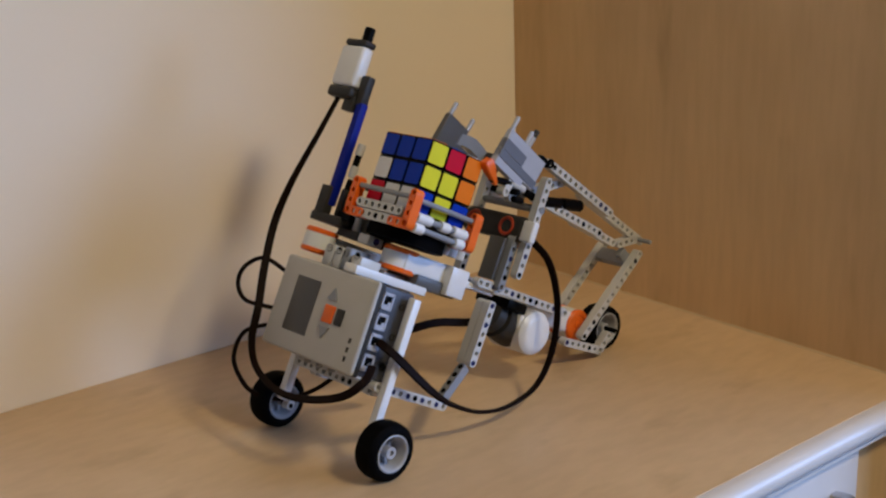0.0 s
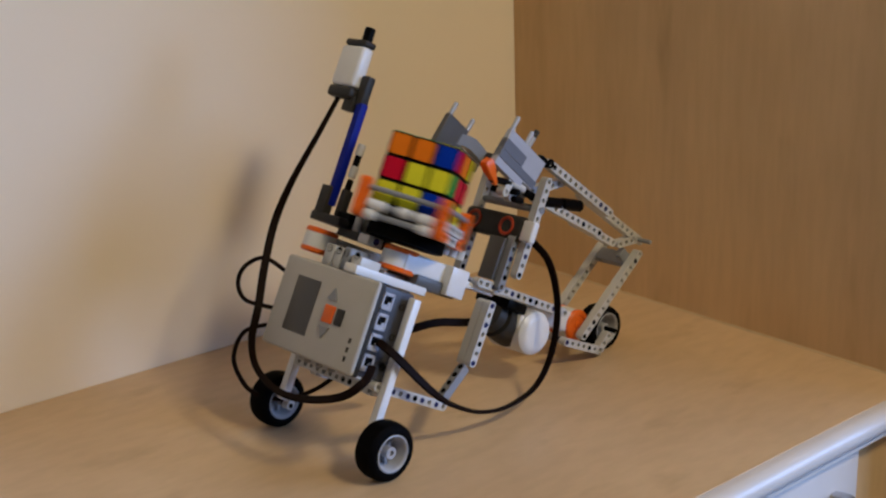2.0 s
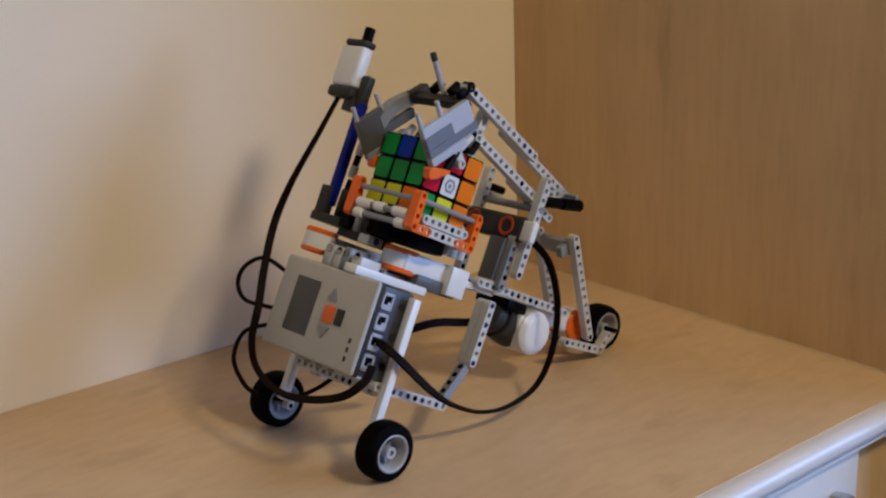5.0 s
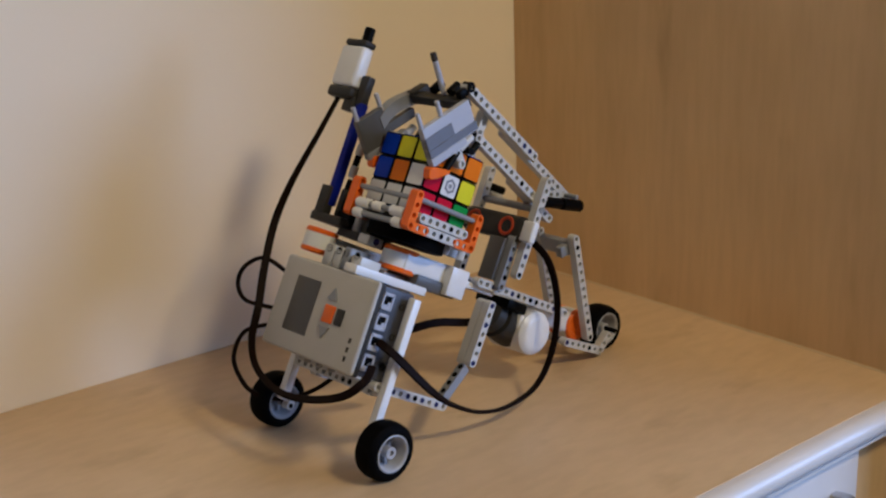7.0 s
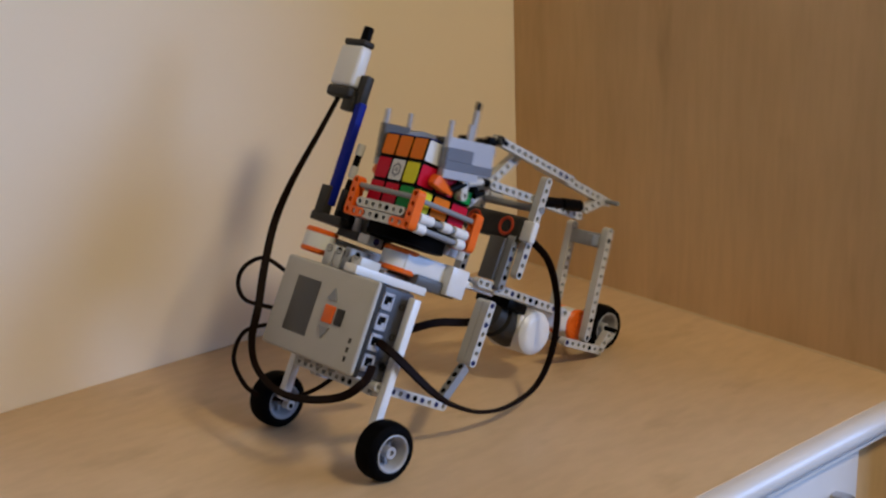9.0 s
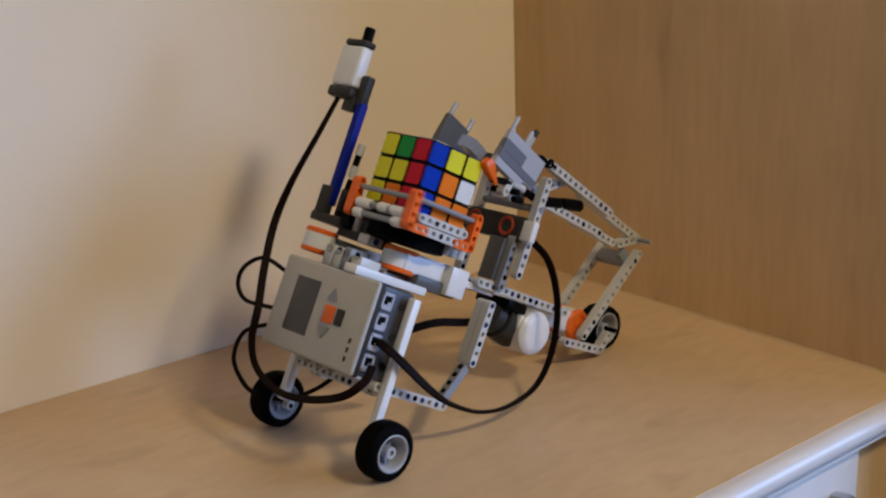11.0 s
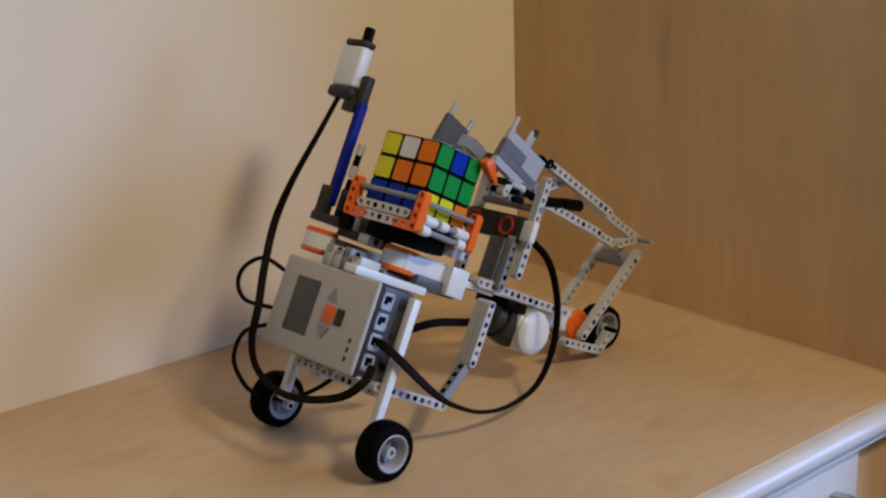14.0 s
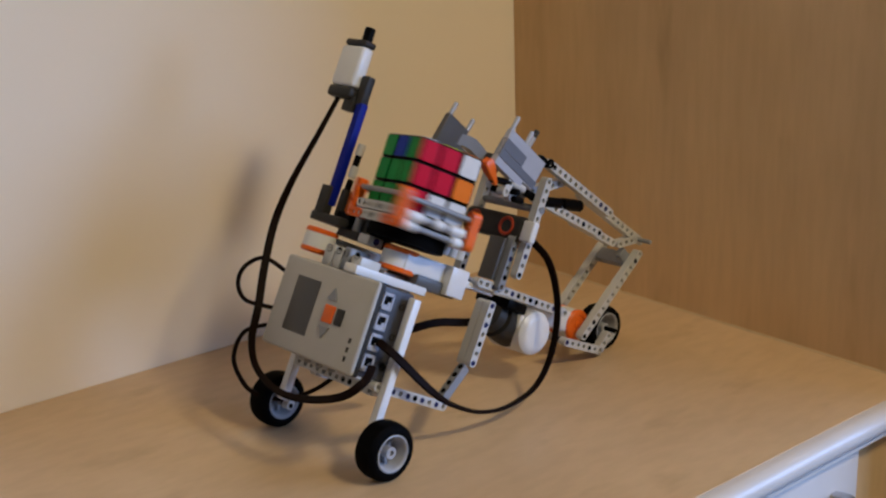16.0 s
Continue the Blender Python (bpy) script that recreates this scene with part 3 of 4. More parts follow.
def build_mast():
    bm = bmesh.new()
    box(bm, (-4.2, 7.75, -5.0), (-3.3, 8.65, 5.75), 0.12, 2)
    mast = rp("mast", bm, BLUE_ABS, "tall blue mast beam")
    bm = bmesh.new()
    box(bm, (-4.6, 7.9, -6.1), (-3.5, 9.3, -3.1), 0.15)
    foot = rp("mast_foot", bm, DARK_GREY, "dark grey mast foot")
    bm = bmesh.new()
    box(bm, (-4.6, 5.0, -6.8), (0.5, 9.6, -5.9), 0.15)
    box(bm, (-3.4, 6.8, -6.0), (-2.4, 7.6, -3.0), 0.15)
    rp("mast_arm", bm, DARK_GREY, "dark grey arm under the mast")
    bm = bmesh.new()
    box(bm, (-3.4, 5.0, -6.75), (3.0, 7.2, -5.2), 0.15)
    rp("base_plate", bm, BLACK_ABS, "black plate beside the turntable")
    bm = bmesh.new()
    box(bm, (-3.4, 3.0, -7.6), (2.0, 6.2, -6.78), 0.12)
    rp("support_plate", bm, DARK_GREY, "dark grey plate under the turntable")
    for x in (-2.5, -1.4):
        bm = bmesh.new()
        tube(bm, (x, 4.48, -6.78), (x, 4.48, -5.3), 0.45, 0.27)
        rp("bushing", bm, LIGHT_GREY)
    bm = bmesh.new()
    box(bm, (-3.4, 1.3, -7.7), (-1.4, 2.9, -6.75), 0.12)
    coupling = rp("coupling", bm, LIGHT_GREY, "light grey coupling beside the motor hub")
    bm = bmesh.new()
    rod(bm, (-2.4, 1.1, -7.2), (-2.4, 1.6, -7.2), 0.34)
    part("pin", bm, NAVY_PIN, coupling, "navy pin")
    for z, m in ((-2.4, BLACK_ABS), (-1.0, LIGHT_GREY), (0.2, BLACK_ABS), (1.3, LIGHT_GREY)):
        bm = bmesh.new()
        rod(bm, (-3.0, 7.2, z - 0.7), (-2.95, 7.2, z + 0.5), 0.42 if m is LIGHT_GREY else 0.33)
        rp("connector", bm, m)
    bm = bmesh.new()
    box(bm, (-5.1, 9.2, 7.05), (-3.55, 12.75, 11.4), 0.42, 4)
    head = rp("colour_sensor", bm, WHITE_ABS, "white colour sensor with dark grey ends")
    bm = bmesh.new()
    box(bm, (-5.12, 9.18, 11.38), (-3.53, 12.4, 12.05), 0.25, 3)
    part("end_cap", bm, DARK_GREY, head, "dark grey end cap")
    bm = bmesh.new()
    box(bm, (-5.15, 9.15, 5.9), (-3.5, 12.8, 7.07), 0.35, 3)
    part("end_cap", bm, DARK_GREY, head, "dark grey end cap")
    bm = bmesh.new()
    rod(bm, (-4.25, 10.15, 11.9), (-4.25, 10.15, 13.5), 0.55)
    part("nozzle", bm, BLACK_ABS, head, "black sensor tip")
    bm = bmesh.new()
    box(bm, (-4.2, 8.0, 5.3), (-3.2, 9.2, 8.6), 0.2)
    box(bm, (-4.5, 8.9, 4.7), (-3.5, 10.5, 6.3), 0.15)
    part("bracket", bm, DARK_GREY, head, "dark grey bracket")
    return mast, foot, head


MAST_PARTS = build_mast()


# ---- turntable with its cube holder ----
bm = bmesh.new()
lathe(bm, (0, 0, -6.6), (0, 0, -4.9), [(0, 0), (0, 3.6), (0.1, 3.9), (1.3, 3.9), (1.35, 3.7), (1.4, 3.3), (1.7, 3.2), (1.7, 0)], 48)
turntable = rp("turntable", bm, RUBBER, "black toothed turntable")


def build_holder():
    for sx in (-1, 1):
        for sy in (-1, 1):
            bm = bmesh.new()
            liftarm(bm, (sx * 4.15, sy * 4.35, -1.95), (0, 0, -1), 4, (1, 0, 0), thick=0.5)
            liftarm(bm, (sx * 4.15, sy * 4.35, -4.95), (0, -sy, 0), 3, (1, 0, 0), thick=0.5)
            part("corner_post", bm, ORANGE_ABS, turntable, "orange corner post")
    for sy in (-1, 1):
        bm = bmesh.new()
        rod(bm, (-4.3, sy * 4.3, -2.4), (4.3, sy * 4.3, -2.4), 0.26)
        part("rest_axle", bm, MID_GREY, turntable, "grey axle rail")
        for z, spans in ((-3.95, ((-3.4, -1.5), (-0.2, 1.0), (1.6, 3.4))), (-4.95, ((-3.4, -2.2), (2.2, 3.4)))):
            bm = bmesh.new()
            rod(bm, (-3.4, sy * 4.3, z), (3.4, sy * 4.3, z), 0.3)
            part("axle", bm, MID_GREY, turntable)
            for a, b in spans:
                bm = bmesh.new()
                tube(bm, (a, sy * 4.3, z), (b, sy * 4.3, z), 0.5, 0.3)
                part("sleeve", bm, WHITE_ABS, turntable, "white sleeve")
    for sx in (-1, 1):
        bm = bmesh.new()
        rod(bm, (sx * 4.2, -4.0, -2.3), (sx * 4.2, 4.0, -2.3), 0.26)
        part("rest_axle", bm, MID_GREY, turntable, "grey axle rail")
        for z in (-3.9, -4.9):
            bm = bmesh.new()
            liftarm(bm, (sx * 4.1, -3.0, z), (0, 1, 0), 7, (1, 0, 0))
            part("holder_beam", bm, LIGHT_GREY, turntable, "light grey holder beam")
            pins(turntable, (sx * 4.1, -3.0, z), (0, 1, 0), (2,) if z > -4 else (3, 5), BLACK_ABS, (1, 0, 0))
    bm = bmesh.new()
    box(bm, (-3.6, -3.3, -5.2), (3.6, 3.3, -3.62), 0.1)
    part("floor_plate", bm, DARK_GREY, turntable, "dark plate under the cube")


build_holder()

# ---- the arm: crank, two pairs of rods and the gripper ----
HUB = Vector((27.45, 0, -8.45))


def spot(x, z, deg):
    """Pose of a link in the robot's side plane (studs; degrees turn the front end up)."""
    return LIFT @ Matrix.Translation((x * S, 0, z * S)) @ pose(0, 0, 0, 0, -deg, 0)


bm = bmesh.new()
liftarm(bm, (0, -2.8, -1.0), (0, 0, 1), 13)
crank = part("crank", bm, LIGHT_GREY, robot, "light grey crank beams")
pins(crank, (0, -2.8, -1.0), (0, 0, 1), (0, 2, 11), BLACK_ABS)
for y in (2.4,):
    bm = bmesh.new()
    liftarm(bm, (0, y, 0.0 if abs(y) < 2 else -1.0), (0, 0, 1), 12 if abs(y) < 2 else 13)
    part("crank_beam", bm, LIGHT_GREY, crank)
bm = bmesh.new()
box(bm, (-0.45, -2.3, 9.0), (0.45, 1.9, 10.6), 0.1)
box(bm, (-1.6, -2.3, 9.2), (-0.3, -1.4, 10.4), 0.1)
part("crank_block", bm, MID_GREY, crank, "grey block between the crank beams")

bm = bmesh.new()
liftarm(bm, (0, -3.3, 0), (1, 0, 0), 13)
upper_rod = part("upper_rod", bm, LIGHT_GREY, robot, "light grey upper arm beams")
pins(upper_rod, (0, -3.3, 0), (1, 0, 0), (1,), BLACK_ABS)
pins(upper_rod, (0, -3.3, 0), (1, 0, 0), (10, 11), NAVY_PIN)
for y, x, n, z in ((-2.35, 8.0, 13, 0.0),):
    bm = bmesh.new()
    liftarm(bm, (x, y, z), (1, 0, 0), n)
    part("arm_beam", bm, LIGHT_GREY, upper_rod)
bm = bmesh.new()
rod(bm, (19.6, -4.5, 0), (19.6, -1.5, 0), 0.26)
part("joint_axle", bm, MID_GREY, upper_rod)
bm = bmesh.new()
liftarm(bm, (19.3, -2.35, 0), (-0.8, 0, -0.6), 4)
part("end_link", bm, LIGHT_GREY, upper_rod)

bm = bmesh.new()
liftarm(bm, (1.0, -3.3, 0), (1, 0, 0), 12)
lower_rod = part("lower_rod", bm, LIGHT_GREY, robot, "light grey lower arm beams")
pins(lower_rod, (0, -3.3, 0), (1, 0, 0), (9, 12), BLACK_ABS)
for y, x, n in ((-2.35, 9.0, 8),):
    bm = bmesh.new()
    liftarm(bm, (x, y, 0), (1, 0, 0), n)
    part("arm_beam", bm, LIGHT_GREY, lower_rod)
for y in (-3.3,):
    bm = bmesh.new()
    rod(bm, (-0.9, y, 0.1), (0.6, y, 0), 0.42)
    part("joint", bm, BLACK_ABS, lower_rod, "black joint")

bm = bmesh.new()
liftarm(bm, (0, -2.3, 0), (-1, 0, 0), 9)
brace = part("brace", bm, LIGHT_GREY, robot, "light grey diagonal brace of the arm")

# gripper frame, drawn as it lies when it holds the cube (origin at the upper joint)
GX, GZ = 4.77, 6.21


def build_gripper():
    def gp(x, y, z):
        return (x - GX, y, z - GZ)
    for sy in (-1, 1):
        y0, y1 = (-4.4, -3.7) if sy < 0 else (3.95, 4.65)
        yc = (y0 + y1) / 2
        bm = bmesh.new()
        if sy < 0:
            box(bm, gp(-2.65, y0, 2.3), gp(3.7, y1, 5.55), 0.06, 1)
            first = part("gripper", bm, STONE_GREY, robot, "grey plate gripper on the arm")
            plates = (((-2.65, y0 - 0.07, 3.3), (0.9, y1 + 0.07, 4.55), BLUE_GREY), ((-2.65, y0 - 0.08, 2.45), (3.8, y1 + 0.08, 3.3), BLUE_GREY),
                      ((-2.65, y0 - 0.05, 1.6), (2.05, y1 + 0.05, 2.4), STONE_GREY))
        else:
            box(bm, gp(-3.6, y0, 2.2), gp(-0.2, y1, 5.75), 0.06, 1)
            part("side_plate", bm, DARK_PLATE, first, "dark grey side plate")
            b2 = bmesh.new()
            # bent arm from the plate up to the yoke
            run = [(-0.9, 4.3), (0.1, 4.75), (1.2, 5.0), (2.4, 4.95), (3.3, 4.8), (4.1, 4.75)]
            rows = [[b2.verts.new(gp(x, y, z + dz)) for y, dz in ((y0 - 0.1, 0.65), (y1 + 0.3, 0.65), (y1 + 0.3, -0.65), (y0 - 0.1, -0.65))] for x, z in run]
            for u, v in zip(rows, rows[1:]):
                for k in range(4):
                    b2.faces.new((u[k], u[(k + 1) % 4], v[(k + 1) % 4], v[k]))
            b2.faces.new(rows[0])
            b2.faces.new(rows[-1][::-1])
            part("bent_arm", b2, MID_GREY, first, "bent grey arm")
            plates = (((-0.6, y0 - 0.02, 2.9), (3.4, y1 - 0.02, 3.9), DARK_PLATE), ((-3.6, y0 - 0.05, 1.6), (1.8, y1 + 0.05, 2.3), MID_GREY))
        for lo, hi, m in plates:
            b2 = bmesh.new()
            box(b2, gp(*lo), gp(*hi), 0.05, 1)
            part("plate", b2, m, first)
        for x in ((-2.4, 0.2) if sy < 0 else (-3.3, -0.2)):
            top = 7.1 if sy < 0 else 7.2
            b2 = bmesh.new()
            rod(b2, gp(x, yc, 5.3), gp(x, yc, top), 0.24)
            part("peg", b2, STONE_GREY, first, "light grey peg")
        # grey couplings and black pins under the plate
        b2 = bmesh.new()
        tube(b2, gp(0.6, yc - 0.5, 0.2), gp(0.6, yc + 0.5, 0.2), 0.48, 0.28)
        box(b2, gp(0.3, yc - 0.3, 0.3), gp(1.2, yc + 0.3, 1.6), 0.1)
        part("coupling", b2, LIGHT_GREY, first)
        b2 = bmesh.new()
        rod(b2, gp(1.9, yc - 0.7, 1.0), gp(1.9, yc + 0.7, 1.0), 0.34)
        rod(b2, gp(2.3, yc, 0.4), gp(3.6, yc, 0.9), 0.36)
        part("coupling_pin", b2, BLACK_ABS, first)
        # rounded orange finger under the front of the plate
        b2 = bmesh.new()
        way = Vector((2.1, 0, -1.0)).normalized()
        side = Vector((-way.z, 0, way.x))
        top, ends = Vector(gp(-3.4, yc, 1.35)), []
        for along, half, deep in ((0.0, 0.42, 0.42), (0.2, 0.58, 0.5), (1.0, 0.55, 0.5), (2.6, 0.2, 0.34), (2.85, 0.1, 0.24)):
            mid = top + way * along
            ends.append([b2.verts.new(mid + side * (half * a) + Vector((0, deep * b, 0))) for a, b in ((-0.8, -1), (0.8, -1), (1, -0.8), (1, 0.8), (0.8, 1), (-0.8, 1), (-1, 0.8), (-1, -0.8))])
        for r0, r1 in zip(ends, ends[1:]):
            for i in range(8):
                b2.faces.new((r0[i], r0[(i + 1) % 8], r1[(i + 1) % 8], r1[i]))
        b2.faces.new(ends[0][::-1])
        b2.faces.new(ends[-1])
        bmesh.ops.recalc_face_normals(b2, faces=b2.faces)
        part("finger", b2, ORANGE_ABS, first, "tapered orange finger")
        b2 = bmesh.new()
        rod(b2, gp(-1.6, yc, 0.3), gp(0.9, yc, 1.4), 0.36)
        part("finger_pin", b2, BLACK_ABS, first)
        b2 = bmesh.new()
        rod(b2, gp(1.0, yc, 1.5), gp(3.0, yc, 1.9), 0.42)
        part("connector", b2, LIGHT_GREY, first)
    b2 = bmesh.new()
    box(b2, gp(3.3, -3.65, 4.4), gp(4.5, 3.9, 5.3), 0.1)
    part("yoke", b2, DARK_GREY, first, "dark grey yoke")
    b2 = bmesh.new()
    box(b2, gp(3.4, 3.2, 4.2), gp(5.6, 4.5, 5.6), 0.25)
    part("yoke_end", b2, DARK_GREY, first)
    b2 = bmesh.new()
    tube(b2, gp(4.85, -3.95, 6.2), gp(4.85, -2.9, 6.2), 0.5, 0.26)
    box(b2, gp(3.4, -3.75, 5.5), gp(4.6, -2.95, 6.4), 0.2)
    part("joint", b2, BLACK_ABS, first, "black joint")
    b2 = bmesh.new()
    rod(b2, gp(4.3, -1.2, 5.6), gp(5.6, -1.2, 5.8), 0.5)
    part("joint", b2, BLACK_ABS, first, "black joint")
    b2 = bmesh.new()
    rod(b2, gp(4.2, 1.2, 5.6), gp(5.6, 1.2, 5.8), 0.5)
    part("joint", b2, BLACK_ABS, first, "black joint")
    b2 = bmesh.new()
    rod(b2, gp(4.5, 0.0, 5.2), gp(4.6, 0.0, 8.8), 0.3)
    part("tall_peg", b2, STONE_GREY, first)
    b2 = bmesh.new()
    rod(b2, gp(4.6, 0.0, 8.75), gp(4.62, 0.0, 9.6), 0.32)
    part("peg_cap", b2, DARK_GREY, first)
    return first


gripper = build_gripper()

# ---- cables ----
def cable(pts, label, w=0.42, t=0.2, twist=(0, 0)):
    bm = bmesh.new()
    sweep(bm, pts, w, t, up=(0.67, 0.74, 0.0), twist=twist)
    return rp("cable", bm, CABLE, label)


CABLES = "black flat connecting cable"
cable([(-4.96, -6.2, -16.02), (-3.74, -7.6, -16.72), (0.82, -8.6, -18.81), (4.39, -8.6, -19.69), (9.0, -8.2, -19.75), (13.2, -7.8, -18.5), (16.8, -7.4, -15.7), (17.9, -7.0, -11.6), (17.0, -6.5, -7.06), (14.5, -6.0, -3.54), (12.7, -4.6, -2.0)], CABLES, 0.40, 0.16, (75, 75, 55, 15, 0, 5, 25, 40, 45, 50, 50))
cable([(-4.1, 11.85, 6.17), (-5.0, 12.07, 1.43), (-6.0, 12.35, -3.79), (-7.0, 11.58, -8.17), (-7.5, 10.21, -12.79), (-7.8, 8.72, -16.65), (-8.0, 7.75, -19.95), (-8.0, 5.58, -22.27), (-8.2, 1.17, -23.37), (-8.2, -3.05, -22.97), (-8.0, -7.13, -21.57), (-7.0, -8.29, -19.73), (-5.0, -6.55, -18.34)], CABLES, 0.40, 0.17, (10, 20, 40, 65, 80, 75, 45, 30, 35, 45, 60, 75, 85))
cable([(-4.6, 10.28, -12.65), (-5.0, 14.05, -12.03), (-5.0, 16.79, -13.52), (-5.0, 16.96, -15.41), (-4.8, 15.25, -16.7), (-4.6, 12.0, -16.64), (-4.4, 9.93, -16.41)], CABLES, 0.26, 0.21)
cable([(-5.0, 9.25, -18.0), (-5.0, 13.24, -19.75), (-5.0, 13.66, -22.58), (-5.0, 11.08, -24.42), (-4.6, 8.76, -25.07), (-2.0, 7.45, -24.8), (-1.5, 4.34, -22.95), (-1.5, 1.82, -20.8)], CABLES, 0.26, 0.21)
cable([(6.48, 2.0, -14.28), (9.65, 2.0, -12.89), (13.12, 1.5, -11.97), (14.76, 0.0, -11.1)], CABLES, 0.42, 0.22, (80, 80))

# ---- the puzzle cube ----
cube = tagged(new("puzzle_cube"), "scrambled puzzle cube with coloured stickers in the turntable", "puzzle cube")
cube.matrix_basis = FRAME
FACES = {"F": ((-1, 0, 0), "BBBWBBRWW"), "R": ((1, 0, 0), "GBGGGGOYY"), "N": ((0, -1, 0), "YROYYOBYB"),
         "A": ((0, 1, 0), "WRROWRGYG"), "T": ((0, 0, 1), "OWWOOWOBW"), "B": ((0, 0, -1), "YRYGRORGR")}
PITCH = 0.019
CUBIES = {}


def build_cube():
    bm = bmesh.new()
    box(bm, (-0.0094,) * 3, (0.0094,) * 3, 0.0012, 2)
    me = bpy.data.meshes.new("cubie")
    bmesh.ops.recalc_face_normals(bm, faces=bm.faces)
    bm.to_mesh(me)
    bm.free()
    me.materials.append(CUBE_BLACK)
    tiles = {}
    for key, m in STICKER.items():
        bm = bmesh.new()
        ring = []
        for cx, cy, a0 in ((1, 1, 0), (-1, 1, 90), (-1, -1, 180), (1, -1, 270)):
            for k in range(4):
                a = radians(a0 + 30 * k)
                ring.append((cx * 0.0065 + 0.0017 * math.cos(a), cy * 0.0065 + 0.0017 * math.sin(a)))
        top = [bm.verts.new((x * 0.985, y * 0.985, 0.00975)) for x, y in ring]
        low = [bm.verts.new((x, y, 0.0092)) for x, y in ring]
        bm.faces.new(top)
        for k in range(len(ring)):
            j = (k + 1) % len(ring)
            bm.faces.new((top[k], low[k], low[j], top[j]))
        bmesh.ops.recalc_face_normals(bm, faces=bm.faces)
        tm = bpy.data.meshes.new("sticker")
        bm.to_mesh(tm)
        bm.free()
        tm.materials.append(m)
        tiles[key] = tm
    for x in (-1, 0, 1):
        for y in (-1, 0, 1):
            for z in (-1, 0, 1):
                if (x, y, z) == (0, 0, 0):
                    continue
                c = share("cubie", me, cube, Matrix.Translation((x * PITCH, y * PITCH, z * PITCH)))
                CUBIES[(x, y, z)] = c
    for n, letters in FACES.values():
        i = 0
        for z in (1, 0, -1):
            for y in (1, 0, -1):
                for x in (-1, 0, 1):
                    if x * n[0] + y * n[1] + z * n[2] != 1:
                        continue
                    q = Vector(n).to_track_quat("Z", "Y").to_matrix().to_4x4()
                    s = share("sticker", tiles[letters[i]], CUBIES[(x, y, z)], q)
                    if (x, y, z) == (0, 1, 0):
                        # emblem on the white centre, a plain ring of bars
                        b2 = bmesh.new()
                        for k in range(6):
                            box(b2, (-0.0032, 0.0034, 0.0098), (0.0032, 0.0052, 0.01), 0, 1, pose(0, 0, 0, 0, 0, 60 * k))
                        box(b2, (-0.0016, -0.0016, 0.0098), (0.0016, 0.0016, 0.01), 0)
                        part("emblem", b2, MID_GREY, CUBIES[(x, y, z)], "grey printed emblem", scale=1, smooth=False, basis=q)
                    i += 1


build_cube()


# ---- what moves ----
ARM = [  # (state, crank angle, upper rod x z deg, lower rod x z deg, gripper deg)
    (0.0, 25.0, (12.35, 6.27, 9.4), (11.45, 2.45, 3.2), 15.3),
    (1.0, -8.7, (4.4, 6.15, 2.1), (4.5, 1.75, -3.6), -9.9),
    (2.0, -38.0, (-1.6, 9.45, 15.7), (0.7, 5.7, 16.5), -46.0),
]
# times at which the arm stands in a state (0 drawn back, 1 holding, 2 tipped forward)
ARM_TIMES = [(0.0, 0), (0.42, 0), (0.5, 0.85), (0.6, 1.9), (0.7, 2.0), (1.38, 2), (1.5, 1.3), (1.6, 0.12), (1.7, 0.03), (1.8, 0), (3.03, 0), (3.1, 0.3), (3.2, 0.98),
             (3.3, 1), (4.45, 1), (4.55, 1.6), (4.65, 1.9), (4.75, 2), (5.3, 2), (5.42, 1.3), (5.52, 0.12), (5.62, 0.03), (5.72, 0), (6.33, 0), (6.4, 0.75), (6.5, 1.9), (6.6, 1.97),
             (6.7, 2), (7.28, 2), (7.4, 1.3), (7.5, 0.12), (7.6, 0.03), (7.7, 0), (8.83, 0), (8.9, 0.3), (9.0, 1.0), (9.1, 1), (10.15, 1), (10.25, 0.3), (10.35, 0.08), (10.45, 0),
             (11.65, 0), (11.7, 0.1), (11.8, 0.95), (11.9, 1.85), (12.0, 1.97), (12.1, 2), (12.68, 2), (12.8, 1.3), (12.9, 0.12), (13.0, 0.02), (13.1, 0), (14.03, 0), (14.1, 0.25),
             (14.2, 0.98), (14.3, 1), (15.42, 1), (15.5, 0.36), (15.6, 0.04), (15.7, 0), (16.0, 0)]
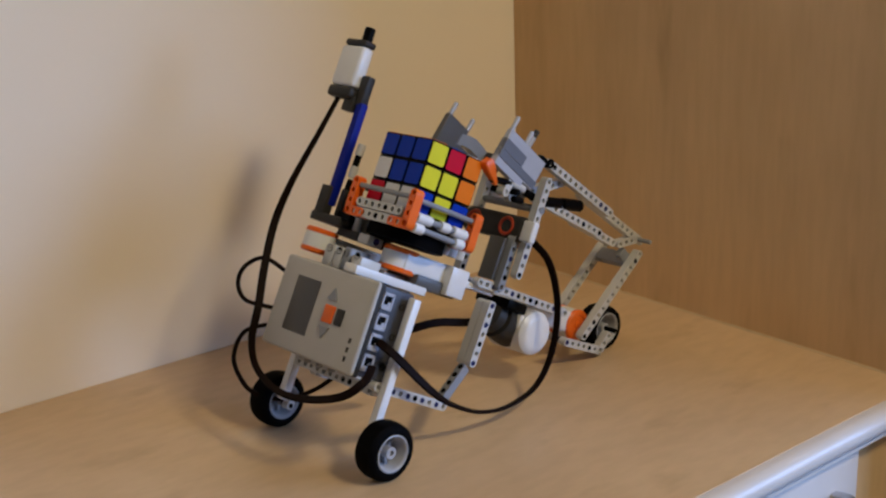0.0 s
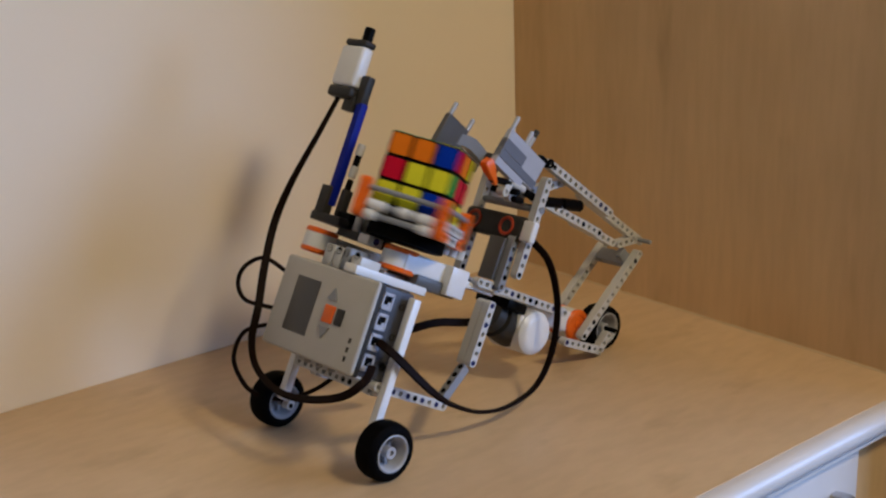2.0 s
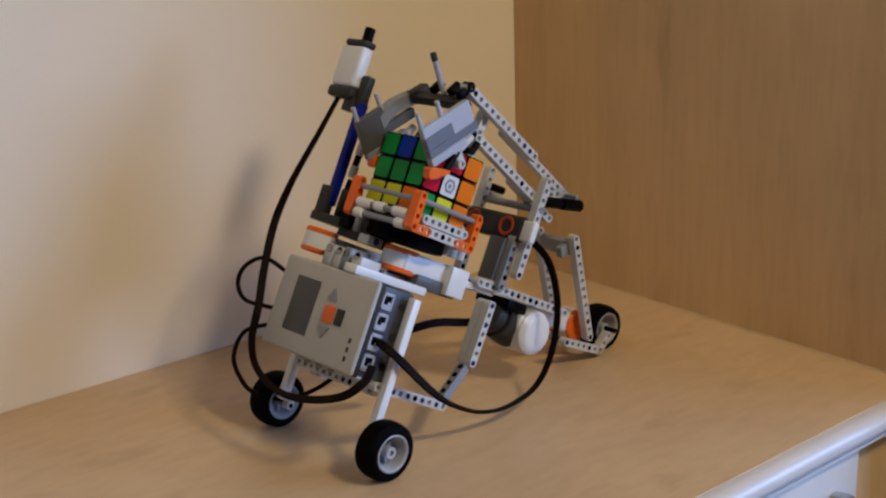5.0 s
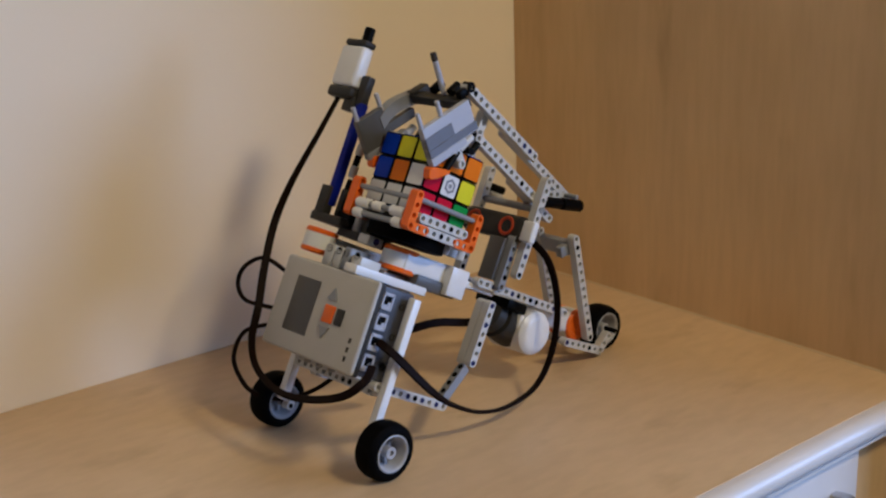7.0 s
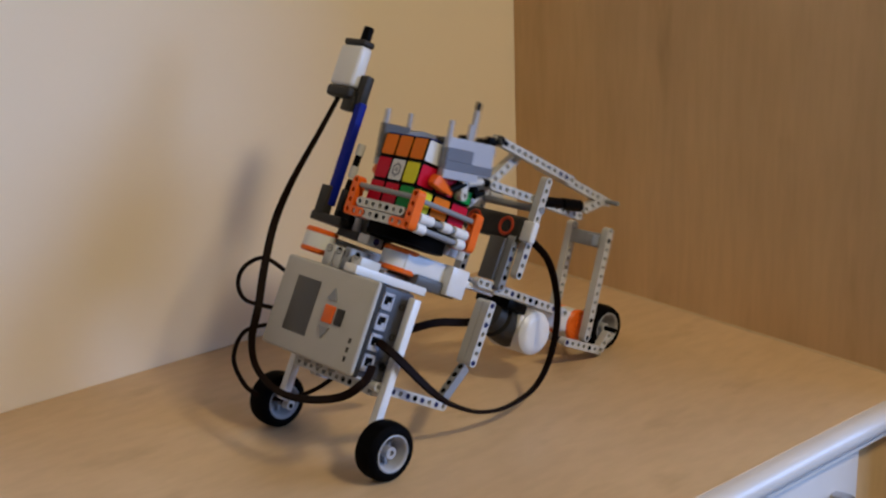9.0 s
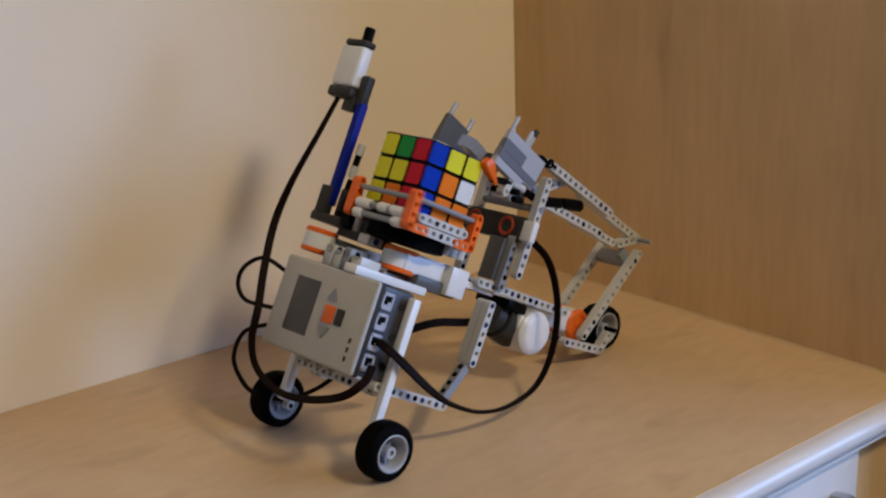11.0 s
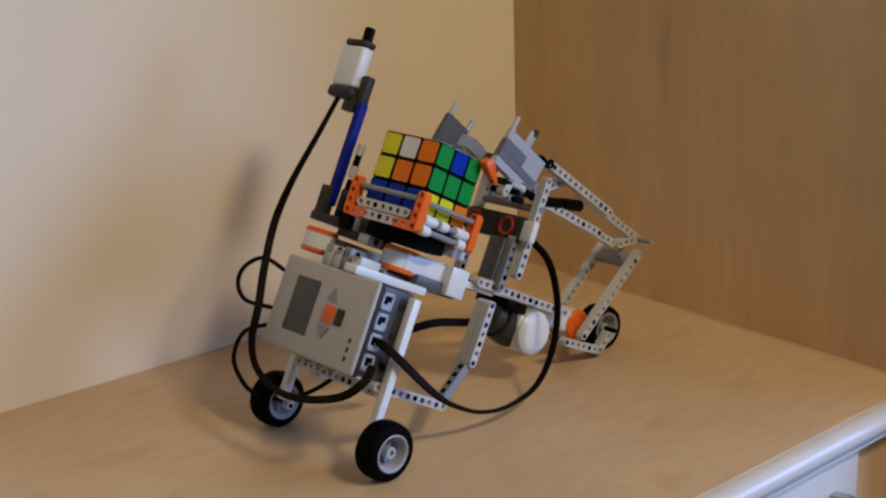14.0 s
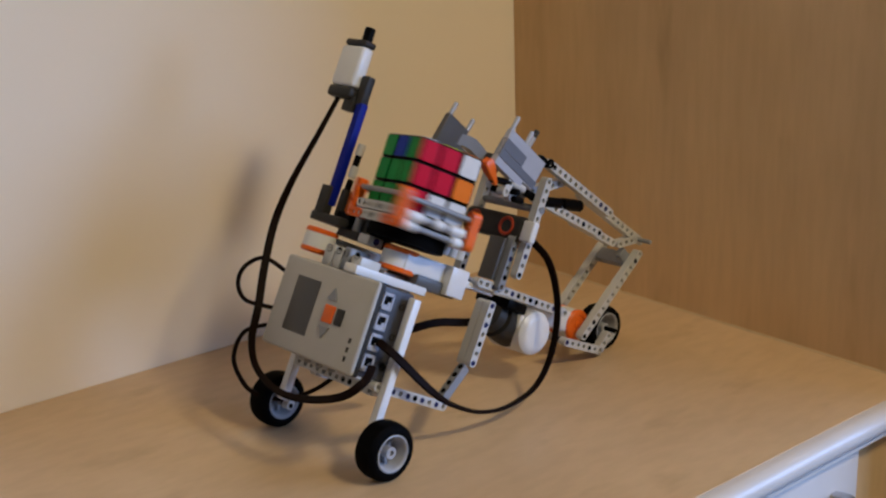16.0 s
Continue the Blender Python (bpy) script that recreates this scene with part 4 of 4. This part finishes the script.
# moves of the turntable and the cube: kind, (time, degrees) pairs
MOVES = [
    ("flip", [(0.5, 0), (0.55, -30), (0.6, -66), (0.65, -74), (0.7, -80), (0.76, -88), (0.8, -90)]),
    ("turn", [(1.85, 0), (1.9, -13), (2.0, -58), (2.1, -106), (2.2, -148), (2.3, -179), (2.36, -180)]),
    ("twist", [(3.44, 0), (3.5, 6), (3.6, 45), (3.7, 132), (3.8, 178), (3.9, 228), (3.97, 271), (4.02, 278), (4.44, 278), (4.5, 270)]),
    ("flip", [(4.5, 0), (4.55, -30), (4.6, -66), (4.65, -74), (4.7, -80), (4.76, -88), (4.8, -90)]),
    ("flip", [(6.42, 0), (6.46, -33), (6.5, -60), (6.55, -70), (6.6, -77), (6.66, -88), (6.7, -90)]),
    ("turn", [(7.74, 0), (7.8, -15), (7.9, -58), (8.0, -105), (8.05, -103), (8.12, -93), (8.2, -90)]),
    ("twist", [(9.25, 0), (9.3, 8), (9.4, 45), (9.5, 84), (9.55, 90)]),
    ("turn", [(10.55, 0), (10.6, -13), (10.7, -58), (10.8, -106), (10.9, -148), (11.0, -179), (11.06, -180)]),
    ("flip", [(11.82, 0), (11.86, -30), (11.9, -55), (11.95, -70), (12.0, -77), (12.06, -88), (12.1, -90)]),
    ("turn", [(13.14, 0), (13.2, -18), (13.3, -65), (13.36, -98), (13.4, -97), (13.5, -90)]),
    ("twist", [(14.44, 0), (14.5, 6), (14.6, 45), (14.7, 108), (14.8, 168), (14.9, 226), (14.97, 270), (15.02, 277), (15.42, 277), (15.6, 270)]),
    ("turn", [(15.74, 0), (15.8, -15), (15.9, -58), (16.0, -105)]),
]


# how far the table and the cube rest off square (time, degrees)
TABLE_SLACK = [(0.0, -1.0), (2.15, -1.0), (2.36, 6.0), (3.6, 6.0), (4.02, 4.5), (5.0, 4.5), (5.7, 1.0), (7.74, 1.5), (8.05, 1.5), (8.2, -1.5), (10.5, -1.5), (11.06, -0.5),
               (11.9, -0.5), (12.1, 2.0), (13.34, 2.0), (13.5, 6.0), (14.6, 6.0), (15.02, 4.5), (15.7, 4.0), (16.0, 4.0)]
CUBE_SLACK = [(0.0, -2.4), (0.5, -2.4), (0.75, 0.0), (2.15, 0.0), (2.36, 6.6), (3.08, 6.6), (3.2, -5.9), (4.45, -5.9), (4.8, 0.7), (6.42, 0.7), (6.7, 1.4), (8.05, 1.4), (8.2, -6.0),
              (10.5, -6.0), (11.06, -3.1), (11.82, -3.1), (12.1, 1.4), (13.34, 1.4), (13.5, 7.1), (14.08, 7.1), (14.2, -3.7), (15.42, -3.7), (15.6, 2.0), (16.0, 2.0)]


def slack(pairs, t):
    return float(np.interp(t, [a for a, _ in pairs], [b for _, b in pairs]))


def quad(s, v):
    """Smooth curve through the values at states 0, 1 and 2."""
    a, b, c = v
    return a * (s - 1) * (s - 2) / 2 - b * s * (s - 2) + c * s * (s - 1) / 2


def dense(pairs, step=1 / 30):
    """Linear in-betweens, so that every key lies close to the next."""
    out = []
    for (t0, a), (t1, b) in zip(pairs, pairs[1:]):
        n = 1 if a == b else max(1, round((t1 - t0) / step))
        out += [(t0 + (t1 - t0) * k / n, a + (b - a) * k / n) for k in range(n)]
    return out + [pairs[-1]]


def motions():
    rows = {crank: [], upper_rod: [], lower_rod: [], gripper: [], brace: []}
    for t, s in dense(ARM_TIMES):
        # drawn back, the gripper rides up over the cube's edge
        hop = max(max(0.0, 1 - abs(t - b) / 0.11) for b in (1.5, 5.42, 7.4, 12.8)) * 2.0
        ux, uz, ud = (quad(s, [st[2][k] for st in ARM]) for k in range(3))
        lx, lz, ld = (quad(s, [st[3][k] for st in ARM]) for k in range(3))
        uz, lz, ud, ld = uz + hop, lz + hop * 0.7, ud + 4.5 * hop, ld + 1.2 * hop
        rows[crank].append((t, spot(HUB.x, HUB.z, -quad(s, [st[1] for st in ARM]) - 5 * hop)))
        rows[upper_rod].append((t, spot(ux, uz, -ud)))
        rows[lower_rod].append((t, spot(lx, lz, -ld)))
        bx, bz = ux + 4.4 * math.cos(radians(ud)), uz - 4.4 * math.sin(radians(ud)) - 0.1
        rows[brace].append((t, spot(bx, bz, quad(s, (29.0, 54.0, 86.0)))))
        rows[gripper].append((t, spot(ux, uz, -quad(s, [st[4] for st in ARM]))))
    for link, path in rows.items():
        walk(link, path)
    # the mast leans a little while the arm presses on the cube
    pivot = Matrix.Translation((-3.9 * S, 7.6 * S, -8.4 * S))
    lean = [(0.0, 0), (3.08, 0), (3.25, -0.75), (4.45, -0.75), (4.6, 0), (8.88, 0), (9.05, -0.75), (10.15, -0.75), (10.3, 0), (14.08, 0), (14.25, -0.75), (15.4, -0.75), (15.55, 0), (16.0, 0)]
    for ob in MAST_PARTS:
        walk(ob, [(t, LIFT @ pivot @ pose(0, 0, 0, 0, a, 0) @ pivot.inverted()) for t, a in lean])
    # turntable
    angle, path = 0.0, [(0.0, 0.0)]
    for kind, pairs in MOVES:
        if kind != "flip":
            path += [(t, angle + a) for t, a in pairs]
            angle += pairs[-1][1]
    if path[-1][0] < 16.0:
        path.append((16.0, path[-1][1]))
    times = dict(dense(path))
    times.update({t: float(np.interp(t, [u for u, _ in path], [a for _, a in path])) for t, _ in TABLE_SLACK})
    walk(turntable, [(t, LIFT @ pose(0, 0, 0, 0, 0, times[t] + slack(TABLE_SLACK, t))) for t in sorted(times)])
    walk(cube, [(t, FRAME @ pose(0, 0, 0, 0, 0, a)) for t, a in CUBE_SLACK])
    # cubies: each move turns those it takes hold of about the cube's centre
    for c in CUBIES.values():
        now = c.matrix_basis.copy()
        path = [(0.0, now)]
        for kind, pairs in MOVES:
            if kind == "twist" and now.translation.z > -PITCH / 2:
                continue
            for t, a in dense(pairs):
                if kind == "flip":
                    # the cube rides over the near bottom edge while it tips
                    r = pose(0, 0, 0, 0, a, 0)
                    k = math.sin(radians(-2 * a))
                    off = Matrix.Translation((-0.006 * k, 0, 0.0118 * k))
                    path.append((t, off @ r @ now))
                else:
                    path.append((t, pose(0, 0, 0, 0, 0, a) @ now))
            end = pairs[-1][1]
            now = (pose(0, 0, 0, 0, end, 0) if kind == "flip" else pose(0, 0, 0, 0, 0, end)) @ now
        if path[-1][0] < 16.0:
            path.append((16.0, path[-1][1]))
        walk(c, path)


motions()
